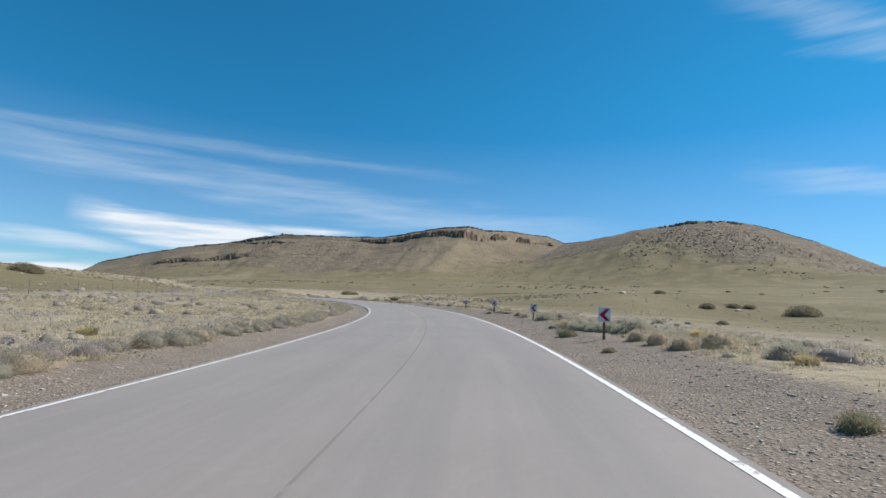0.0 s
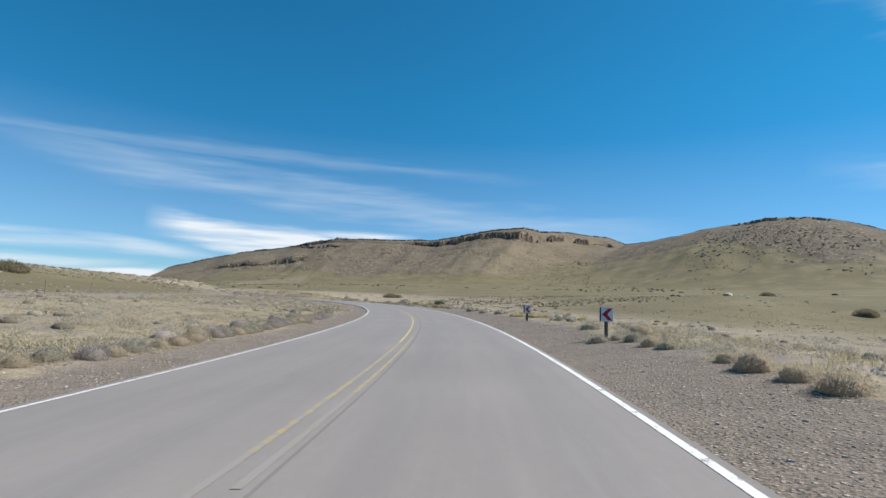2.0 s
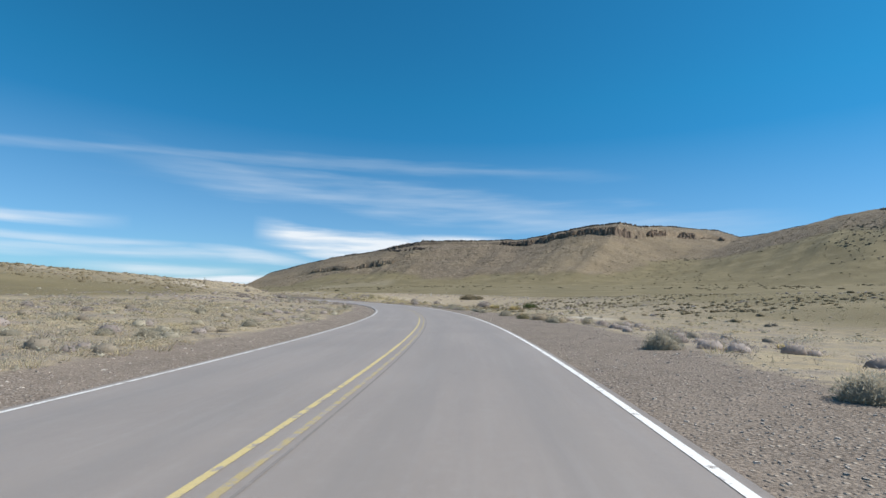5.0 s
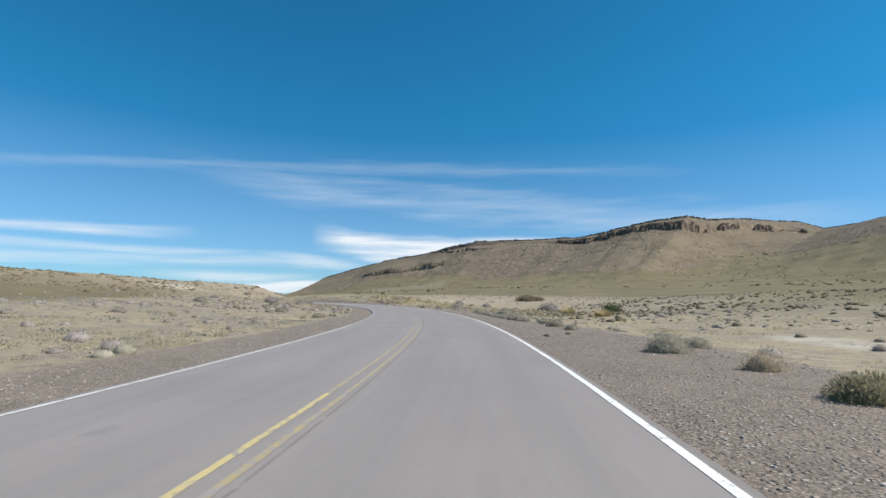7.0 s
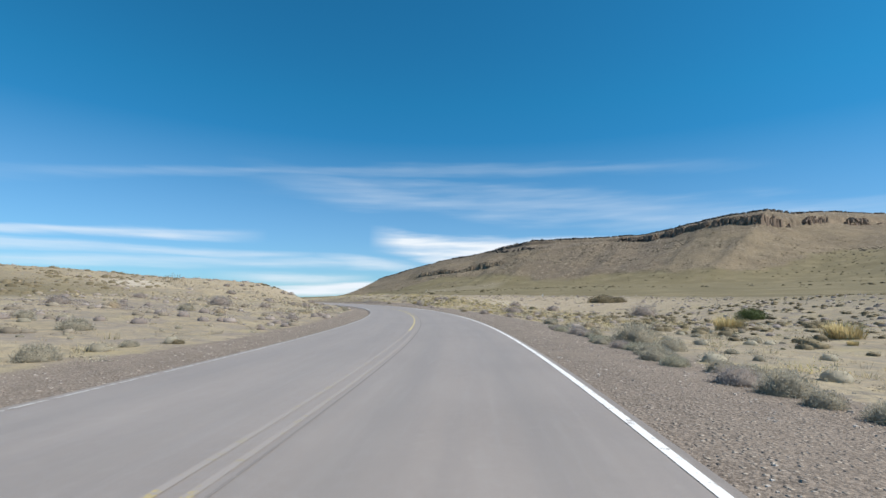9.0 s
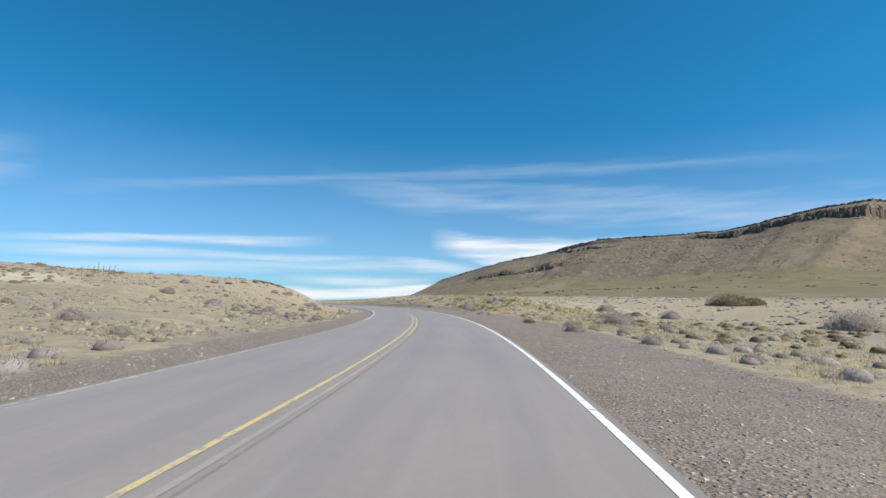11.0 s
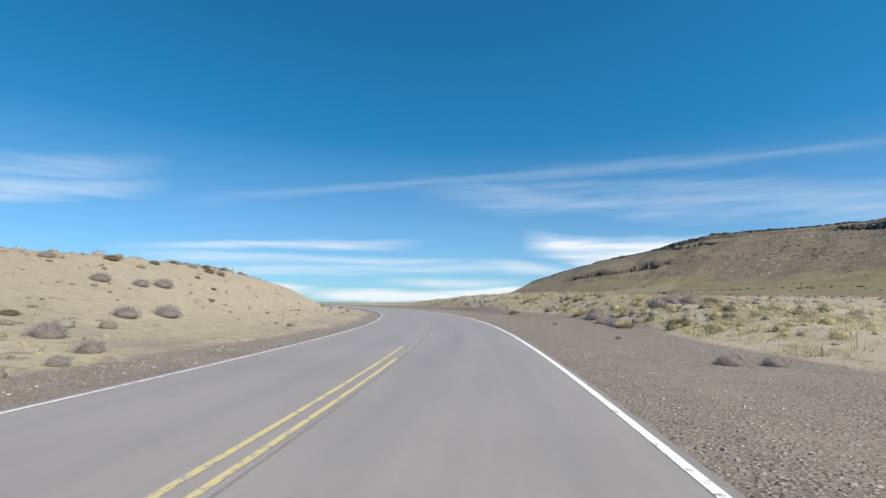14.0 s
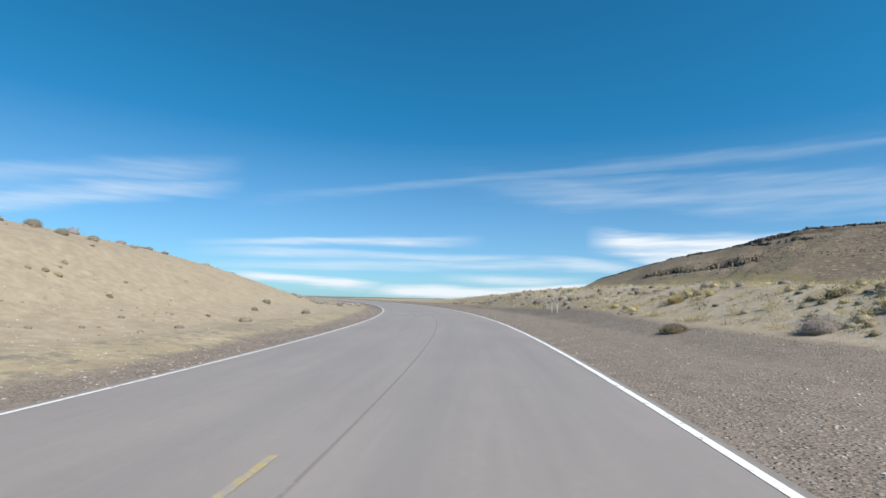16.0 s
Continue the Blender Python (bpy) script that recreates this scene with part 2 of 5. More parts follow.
    k.bump(k.math("ADD", k.math("ADD", k.math("MULTIPLY", grain, 0.3), k.math("MULTIPLY", fine, k.math("SUBTRACT", 1.0, k.math("MAXIMUM", k.math("MULTIPLY", k.attr("gravel"), 0.85), k.math("MULTIPLY", k.attr("sand"), 0.6))))), k.math("ADD", crags, pebbles)), 0.12, 0.8)
    return k.done(field)


def asphalt_material():
    k = Nodes("worn_asphalt", 0.62)
    k.b.inputs["Specular IOR Level"].default_value = 0.5
    grain, fine, big = k.noise(160.0, 2), k.noise(7.0, 4), k.noise(0.25, 5)
    c = k.mix(k.ramp(big, (0.3, 0.0), (0.7, 1.0)), (0.260, 0.224, 0.200), (0.313, 0.271, 0.243))
    c = k.mix(k.ramp(grain, (0.35, 0.0), (0.7, 0.5)), c, (0.19, 0.17, 0.158))
    c = k.mix(k.ramp(fine, (0.5, 0.0), (0.8, 0.3)), c, (0.33, 0.30, 0.28))
    c = k.mix(k.ramp(k.noise(0.9, 3), (0.70, 0.0), (0.76, 0.35)), c, (0.15, 0.135, 0.125))
    c = k.mix(k.math("MULTIPLY", k.attr("track"), 0.45), c, (0.22, 0.198, 0.182))
    lane = k.n.new("ShaderNodeCombineXYZ")
    k.l.new(k.attr("across"), lane.inputs[0])
    k.l.new(k.math("MULTIPLY", k.attr("along"), 0.06), lane.inputs[1])
    c = k.mix(k.ramp(k.noise(2.2, 5, 0.65, lane.outputs[0]), (0.42, 0.0), (0.66, 0.35)), c, (0.205, 0.185, 0.175))
    c = k.mix(k.ramp(k.noise(5.5, 4, 0.6, lane.outputs[0]), (0.52, 0.0), (0.7, 0.22)), c, (0.315, 0.288, 0.272))
    drift = k.math("ADD", k.math("MULTIPLY", k.math("SUBTRACT", k.math("ABSOLUTE", k.attr("across")), 3.70), 9.0), k.math("MULTIPLY", k.math("SUBTRACT", k.noise(3.5, 5, 0.7), 0.5), 2.6))
    c = k.mix(k.ramp(drift, (0.0, 0.0), (0.6, 0.9)), c, k.mix(grain, (0.15, 0.128, 0.112), (0.29, 0.252, 0.222)))
    c = k.mix(k.math("MULTIPLY", k.attr("stain"), k.ramp(k.noise(3.0, 4), (0.3, 0.2), (0.6, 0.75)), True), c, (0.13, 0.115, 0.105))
    k.bump(grain, 0.004, 0.5)
    return k.done(c)


def paint_material(name, colour, worn):
    k = Nodes(name, 0.7)
    c = k.mix(k.ramp(k.noise(40.0, 3), (0.3, 0.0), (0.7, 1.0)), tuple(0.85 * x for x in colour), colour)
    c = k.mix(k.ramp(k.noise(6.0, 6, 0.75), (worn, 1.0), (worn + 0.08, 0.0)), c, (0.29, 0.26, 0.24))
    return k.done(c)


def leaf_material(name, dark, light, through_light=0.4):
    k = Nodes(name, 0.85)
    c = k.mix(k.island(), dark, light)
    c = k.mix(k.ramp(k.noise(20.0, 4, 0.7), (0.45, 0.0), (0.65, 0.45)), c, tuple(0.9 * a for a in dark))
    c = k.mix(k.math("MULTIPLY", k.random(), 0.5), c, tuple(0.55 * a + 0.3 * b for a, b in zip(dark, light)))
    k.done(c)
    if through_light:
        thin, both = k.n.new("ShaderNodeBsdfTranslucent"), k.n.new("ShaderNodeMixShader")
        k.l.new(c, thin.inputs[0])
        both.inputs[0].default_value = through_light
        k.l.new(k.b.outputs[0], both.inputs[1])
        k.l.new(thin.outputs[0], both.inputs[2])
        k.l.new(both.outputs[0], k.n["Material Output"].inputs[0])
    return k.m


def plain_material(name, colour, rough=0.7, metal=0.0, scale=8.0):
    k = Nodes(name, rough)
    k.b.inputs["Metallic"].default_value = metal
    n = k.noise(scale, 5)
    return k.done(k.mix(k.ramp(n, (0.3, 0.0), (0.7, 1.0)), tuple(0.75 * x for x in colour), colour))


GROUND = ground_material()
ASPHALT = asphalt_material()
WHITE_LINE = paint_material("white_line_paint", (0.78, 0.77, 0.75), 0.36)
WORN_LINE = paint_material("worn_white_paint", (0.70, 0.69, 0.67), 0.38)
YELLOW_LINE = paint_material("yellow_line_paint", (0.54, 0.44, 0.215), 0.40)
WEAK_LINE = paint_material("weak_yellow_paint", (0.40, 0.325, 0.175), 0.46)
RUBBED_LINE = paint_material("rubbed_white_paint", (0.56, 0.545, 0.525), 0.44)
GHOST_LINE = paint_material("ghost_of_white_paint", (0.45, 0.43, 0.41), 0.5)
FADED_LINE = paint_material("faded_yellow_paint", (0.315, 0.274, 0.195), 0.55)
SEAM = paint_material("road_seam", (0.222, 0.2, 0.186), 0.36)
SIGN_WHITE = plain_material("sign_white", (0.72, 0.73, 0.76), 0.5)
SIGN_RED = plain_material("sign_red", (0.42, 0.018, 0.03), 0.5)
SIGN_BACK = plain_material("sign_back", (0.05, 0.055, 0.055), 0.5)
POST_WOOD = plain_material("post_wood", (0.16, 0.13, 0.10), 0.85, 0, 30)
FENCE_WOOD = plain_material("fence_wood", (0.26, 0.22, 0.18), 0.9, 0, 30)
POST_WHITE = plain_material("post_white", (0.58, 0.57, 0.54), 0.6)
BRANCH = plain_material("dry_branch", (0.13, 0.10, 0.075), 0.9, 0, 30)
SAGE = leaf_material("sage_leaves", (0.30, 0.272, 0.21), (0.64, 0.585, 0.465), 0.5)
GREY = leaf_material("grey_twigs", (0.31, 0.265, 0.235), (0.62, 0.545, 0.485), 0.5)
OLIVE = leaf_material("olive_leaves", (0.18, 0.162, 0.095), (0.42, 0.38, 0.245), 0.5)
STRAW = leaf_material("straw_blades", (0.38, 0.318, 0.20), (0.68, 0.58, 0.385))
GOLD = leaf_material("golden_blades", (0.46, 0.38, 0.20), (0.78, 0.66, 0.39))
PALE = leaf_material("pale_grass", (0.40, 0.338, 0.228), (0.68, 0.58, 0.41), 0.5)
MAUVE = leaf_material("mauve_twigs", (0.34, 0.29, 0.262), (0.62, 0.54, 0.495), 0.5)
TAN = leaf_material("tan_twigs", (0.40, 0.328, 0.235), (0.72, 0.605, 0.45), 0.5)
DARK = leaf_material("dark_leaves", (0.17, 0.142, 0.09), (0.37, 0.31, 0.2))
GREEN = leaf_material("grey_green_leaves", (0.28, 0.265, 0.20), (0.60, 0.57, 0.445), 0.5)
BUSH = leaf_material("deep_green_leaves", (0.05, 0.07, 0.025), (0.15, 0.185, 0.07))
DULL = leaf_material("dull_twigs", (0.24, 0.205, 0.16), (0.48, 0.42, 0.335))
SPECK = leaf_material("far_dark_leaves", (0.075, 0.064, 0.04), (0.16, 0.135, 0.085))
STONE = leaf_material("pebble_stone", (0.24, 0.208, 0.182), (0.62, 0.55, 0.485), 0.0)
CLIFF = leaf_material("brown_cliff_rock", (0.15, 0.107, 0.08), (0.34, 0.25, 0.18), 0.0)
BASALT_AND_SHADE = leaf_material("dark_rim_and_shade_rock", (0.055, 0.047, 0.042), (0.16, 0.132, 0.108), 0.0)
SCREE = leaf_material("scree_rock", (0.10, 0.085, 0.062), (0.40, 0.33, 0.24), 0.0)
LEDGE = leaf_material("ledge_rock", (0.15, 0.117, 0.084), (0.42, 0.335, 0.238), 0.0)
PALE_ROCK = plain_material("pale_rock", (0.55, 0.47, 0.36), 0.9, 0, 1.5)


# ---- mesh helpers ----
def mesh_of(name, verts, tris, material, attrs=None, smooth=False, quads=False):
    verts, tris = np.asarray(verts, np.float32), np.asarray(tris, np.int32)
    me = bpy.data.meshes.new(name)
    n, k = len(tris), tris.shape[1]
    me.vertices.add(len(verts))
    me.vertices.foreach_set("co", verts.ravel())
    me.loops.add(n * k)
    me.loops.foreach_set("vertex_index", tris.ravel())
    me.polygons.add(n)
    me.polygons.foreach_set("loop_start", np.arange(0, n * k, k, dtype=np.int32))
    me.polygons.foreach_set("use_smooth", np.full(n, smooth))
    for key, values in (attrs or {}).items():
        a = me.attributes.new(key, "FLOAT", "POINT")
        a.data.foreach_set("value", np.asarray(values, np.float32).ravel())
    me.materials.append(material)
    me.update(calc_edges=True)
    me.validate()
    return me


def part(name, bm, material, parent, label=""):
    """Links a bmesh as one mesh object under a thing or a part."""
    me = bpy.data.meshes.new(name)
    bm.to_mesh(me)
    bm.free()
    me.materials.append(material)
    ob = new(name, me)
    ob.parent = parent
    return tagged(ob, label) if label else ob


def box_bm(x0, x1, y0, y1, z0, z1, bevel=0.0):
    bm = bmesh.new()
    bmesh.ops.create_cube(bm, size=1.0)
    for v in bm.verts:
        v.co = Vector(((x0, x1)[v.co.x > 0], (y0, y1)[v.co.y > 0], (z0, z1)[v.co.z > 0]))
    if bevel:
        bmesh.ops.bevel(bm, geom=bm.edges[:], offset=bevel, segments=2, affect="EDGES")
    return bm


# ---- plan: polar round the bend's centre ----
CX, CY, BEND = -232.32, 14.07, 231.50      # the road's middle runs on this circle
HALF = 3.66                                # middle to edge line


# the bend is not quite a circle: its small departures, by bearing
SWAY_TH = np.arange(-30.0, 90.0, 0.25)
SWAY = np.interp(SWAY_TH, (-11.5, -3.5, -0.6, 2.3, 5.3, 8.4, 11.6, 14.9, 18.3, 21.5, 24.7, 27.9, 31.3, 34.6, 38.1, 41.6, 45.1, 48.7, 56.7), (-0.39, -0.29, -0.07, 0.06, 0.1, 0.06, 0.01, -0.03, -0.03, -0.01, 0.02, 0.03, 0.02, -0.03, -0.09, -0.09, 0.05, 0.29, 0.43999999999999995))
SWAY = np.convolve(np.pad(SWAY, 6, "edge"), np.ones(13) / 13, "valid")


def polar(rho, theta):
    a, r = np.radians(theta), BEND + rho + np.interp(theta, SWAY_TH, SWAY)
    return CX + r * np.cos(a), CY + r * np.sin(a)


def bank(theta):
    return np.tan(np.radians(np.interp(theta, (-4, 8.5, 22, 35, 49), (2.0, 1.75, 1.2, 0.7, 1.2))))


def road_z(rho, theta):
    return bank(theta) * (rho - 1.85)


def fbm(x, y, scale, octaves=4, gain=0.5, seed=0):
    """Fractal value noise, -1 to 1, for whole arrays."""
    total, amp, norm = 0.0, 1.0, 0.0
    for o in range(octaves):
        px, py = x / scale + 17.3 * (o + seed), y / scale - 9.1 * (o + seed)
        ix, iy = np.floor(px), np.floor(py)
        fx, fy = px - ix, py - iy
        fx, fy = fx * fx * (3 - 2 * fx), fy * fy * (3 - 2 * fy)

        def h(a, b):
            v = np.sin(a * 127.1 + b * 311.7 + seed * 74.7) * 43758.5453
            return 2 * (v - np.floor(v)) - 1
        v = (h(ix, iy) * (1 - fx) + h(ix + 1, iy) * fx) * (1 - fy) + (h(ix, iy + 1) * (1 - fx) + h(ix + 1, iy + 1) * fx) * fy
        total, norm = total + amp * v, norm + amp
        amp, scale = amp * gain, scale / 2
    return total / norm


def step(a, b, x):
    u = np.clip((x - a) / (b - a), 0, 1)
    return u * u * (3 - 2 * u)


# heights of the land near the road: rows by distance outwards (metres), columns by bearing (degrees)
TH = (-12, 7.6, 15.6, 22.6, 29.6, 36.6, 41.6, 45.6, 49.6, 53.6, 57.6, 62.5, 69.5, 79.5, 108)
LAND = {
    -215: (9, 9, 9, 9, 9, 9, 9, 9, 9, 9, 8, 8, 7, 6, 2),
    -110: (7, 7, 7, 7.5, 8, 8, 8, 8, 7.5, 7, 7, 6, 5, 4, 1),
    -62: (2.2, 2.2, 2.2, 2.4, 2.8, 4.4, 5.6, 5.8, 5.8, 5.6, 5.0, 4, 3, 2, 0.3),
    -45: (1.0, 0.9, 0.9, 1.0, 1.3, 2.6, 4.4, 5.0, 5.0, 5.0, 4.5, 3.2, 2, 1, 0),
    -30: (0.7, 0.6, 0.7, 0.8, 0.9, 1.4, 2.3, 3.8, 4.5, 4.9, 4.8, 3.0, 1, 0.5, -0.2),
    -20: (0.3, 0.3, 0.4, 0.4, 0.5, 0.9, 1.2, 2.4, 3.9, 4.3, 4.1, 2.4, 0.8, 0.3, -0.2),
    -15: (0.1, 0.1, 0.2, 0.2, 0.3, 0.6, 0.7, 1.3, 2.4, 3.1, 2.8, 1.6, 0.4, 0.2, -0.2),
    -10.5: (0, 0, 0, 0, 0.1, 0.2, 0.2, 0.3, 0.5, 0.7, 0.5, 0.3, 0.1, 0, -0.2),
    -8: (-0.1, -0.1, -0.1, -0.1, -0.1, -0.05, 0, 0, 0.05, 0.1, 0.1, 0.1, 0, 0, -0.2),
    8: (0.42, 0.42, 0.2, 0.05, -0.1, -0.1, -0.1, 0, 0.1, 0.1, 0.1, 0.1, 0.2, 0.2, -0.1),
    11: (0.35, 0.35, 0.1, -0.1, -0.2, -0.3, -0.2, 0.0, 0.25, 0.8, 1.5, 1.7, 1.0, 0.2, -0.2),
    15: (-0.2, -0.2, -0.2, -0.2, -0.3, -0.5, -0.2, 0.5, 1.7, 2.3, 2.6, 2.6, 1.5, 0.3, -0.3),
    35: (-0.7, -0.5, 0.1, 0.8, 0.5, -0.8, -0.5, 0.2, 1.4, 2.1, 2.6, 2.5, 1.5, 0.5, -0.5),
    70: (-1.0, -0.8, 0.2, 4.4, 3.6, 3.4, 2.6, 2.4, 2.6, 2.8, 3.0, 3.0, 2.4, 1.5, -0.7),
    130: (1, 2, 4, 6, 6, 5.5, 5, 5, 5, 5, 5, 5, 5, 5, -0.6),
}
# how far out the gravel verge reaches
LEFT_TH, LEFT_VERGE = (-6, 8, 20, 38, 44, 49), (5.4, 5.5, 6.0, 6.1, 5.6, 5.3)
VERGE_TH, VERGE = (-6, 2, 14, 22, 27, 34, 40, 46, 48, 51, 58, 64), (6.2, 6.2, 7.2, 9.0, 7.2, 8.4, 10.6, 10.4, 11.2, 10.8, 8.8, 8.2)
# the far hills: how far out the crest runs and how high it stands, by bearing
CREST_TH, CREST_OUT, CREST_Z = HILLS


def hill_foot(theta):
    return np.interp(theta, (-70, 50, 60, 70, 78, 100, 122, 290), (490, 510, 530, 560, 510, 515, 640, 900)) + 40 * fbm(theta * 1.0, theta * 0, 11, 2, seed=6)


def brink_line(theta):
    """How far up the slope (0 to 1) the top cliff breaks away."""
    return np.interp(theta, (66, 74, 86, 92, 97), (0.84, 0.86, 0.86, 0.92, 0.955)) + 0.006 * fbm(theta * 1.0, theta * 0, 0.8, 3, gain=0.7, seed=12)


def ledge_line(theta):
    return np.interp(theta, (90, 97, 99, 110), (0.72, 0.66, 0.56, 0.54)) + 0.012 * fbm(theta * 1.0, theta * 0, 2, 3, gain=0.7, seed=8)


def on_slope(u, theta):
    """The distance out at which the slope stands at u."""
    foot = hill_foot(theta)
    return foot + u * (np.interp(theta, CREST_TH, CREST_OUT) - foot)


def land(rho, theta):
    """Height of the ground at a distance outwards from the road's middle and a bearing."""
    rows = sorted(LAND)
    cols = np.array([np.interp(theta, TH, LAND[r]) for r in rows])
    at = np.interp(rho, rows, np.arange(len(rows)))
    i = np.clip(at.astype(int), 0, len(rows) - 2)
    f = at - i
    take = np.arange(len(rho))
    z = cols[i, take] * (1 - f) + cols[i + 1, take] * f
    rise = np.interp(theta, (88, 98, 108, 116, 124, 140), (0.048, 0.036, 0.022, 0.004, -0.006, -0.012))
    floor = np.interp(theta, (79.5, 108), (5.0, -0.6))
    reach = np.where(rise > 0, 1200, 5000)
    z = np.where(rho > 130, floor + (np.minimum(rho, reach) - 130) * rise, z)
    x, y = polar(rho, theta)
    rough = step(8, 30, np.abs(rho))
    z = z + rough * (0.22 * fbm(x, y, 9, 4, seed=1) + 0.5 * fbm(x, y, 40, 3, seed=2) * step(20, 70, np.abs(rho)))
    # hills
    out, top = np.interp(theta, CREST_TH, CREST_OUT), np.interp(theta, CREST_TH, CREST_Z)
    top = top + 1.6 * fbm(theta * 1.0, theta * 0, 1.6, 3, seed=5) * step(20, 90, top)
    foot = hill_foot(theta)
    u = (rho - foot) / np.maximum(out - foot, 1)
    spur = 1 - 2 * np.abs(fbm(theta * 1.0, u * 1.2, 5.0, 3, seed=7))
    gully = fbm(theta * 1.0, u * 0.6, 1.3, 4, seed=11)
    uu = np.clip(u + (0.035 * (spur - 0.4) + 0.012 * gully) * step(0.02, 0.3, u) * step(1.0, 0.7, u), 0, 1.2)
    cap = np.interp(theta, (44, 49, 53, 57, 66, 69, 74, 77, 86, 90, 95, 97, 102, 105, 112), (0, 0.06, 0.06, 0.01, 0.02, 0.15, 0.19, 0.19, 0.15, 0.07, 0.07, 0.11, 0.11, 0.05, 0.05))
    cap = 0.5 * cap * np.clip(0.95 + 0.5 * fbm(theta * 1.0, theta * 0, 1.6, 3, seed=13), 0.3, 1.4)
    low = np.interp(theta, (66, 72, 86, 97, 101, 108, 112), (0, 0.0, 0.02, 0.03, 0.1, 0.1, 0.01)) * np.clip(0.8 + fbm(theta * 1.0, theta * 0, 1.5, 3, seed=14), 0.2, 1.5)
    round_hill = np.interp(theta, (58, 68), (1, 0))
    v = np.clip(uu, 0, 1)
    soft = v ** 1.3 * (1 - round_hill) + round_hill * (0.45 * v + 0.55 * v * v * (3 - 2 * v))
    ledge, brink = ledge_line(theta), brink_line(theta)
    shape = (1 - cap - low) * soft + low * step(ledge, ledge + 0.025, u) + cap * step(brink, brink + 0.03, u)
    base = floor + (np.minimum(rho, out) - 130) * rise
    hill = base + (top - base) * np.minimum(shape, 1.0)
    hill = np.where(u > 1, top - np.minimum((rho - out) * 0.03, top * (top > 0) + 0.012 * (rho - out)) , hill)
    hill = hill + (2.0 * fbm(x, y, 30, 5, 0.62, seed=9) + 7 * fbm(x, y, 120, 3, seed=10)) * step(0.05, 0.3, u) * step(1.0, 0.85, u)
    z = np.where((rho > foot) & (rho > 200), np.maximum(hill, np.minimum(z, base)), z)
    # the bed of the road and its verges
    bed = road_z(rho, theta) - 0.08
    bed = np.where(np.abs(rho) > HALF + 0.25, bed + 0.06, bed)
    return np.where(np.abs(rho) < 4.4, bed, bed + (z - bed) * step(4.2, 7.2, np.abs(rho)))


def spread(*spans):
    vals = []
    for a, b, d in spans:
        vals.extend(np.arange(a, b - 1e-6, d))
    return np.array(vals)


RHO = np.concatenate([spread((-217, -60, 7), (-60, -22, 1.5), (-22, -4.5, 0.45), (-4.5, 4.5, 0.9), (4.5, 24, 0.45), (24, 80, 1.5), (80, 300, 6), (300, 930, 9), (930, 1060, 3.5), (1060, 1350, 9), (1350, 1800, 24)), np.geomspace(1800, 4700, 22)])
THETA = np.concatenate([spread((-70, -10, 3), (-10, 70, 0.25), (70, 135, 0.28), (135, 290, 5))])
nR, nT = len(RHO), len(THETA)
G_R, G_T = (g.ravel() for g in np.meshgrid(RHO, THETA, indexing="ij"))
G_Z = land(G_R, G_T)
ZZ = G_Z.reshape(nR, nT)


def height(rho, theta):
    """Height of the built ground sheet."""
    a = np.interp(rho, RHO, np.arange(nR))
    b = np.interp(theta, THETA, np.arange(nT))
    i, j = np.clip(np.int32(a), 0, nR - 2), np.clip(np.int32(b), 0, nT - 2)
    f, g = a - i, b - j
    return (ZZ[i, j] * (1 - g) + ZZ[i, j + 1] * g) * (1 - f) + (ZZ[i + 1, j] * (1 - g) + ZZ[i + 1, j + 1] * g) * f


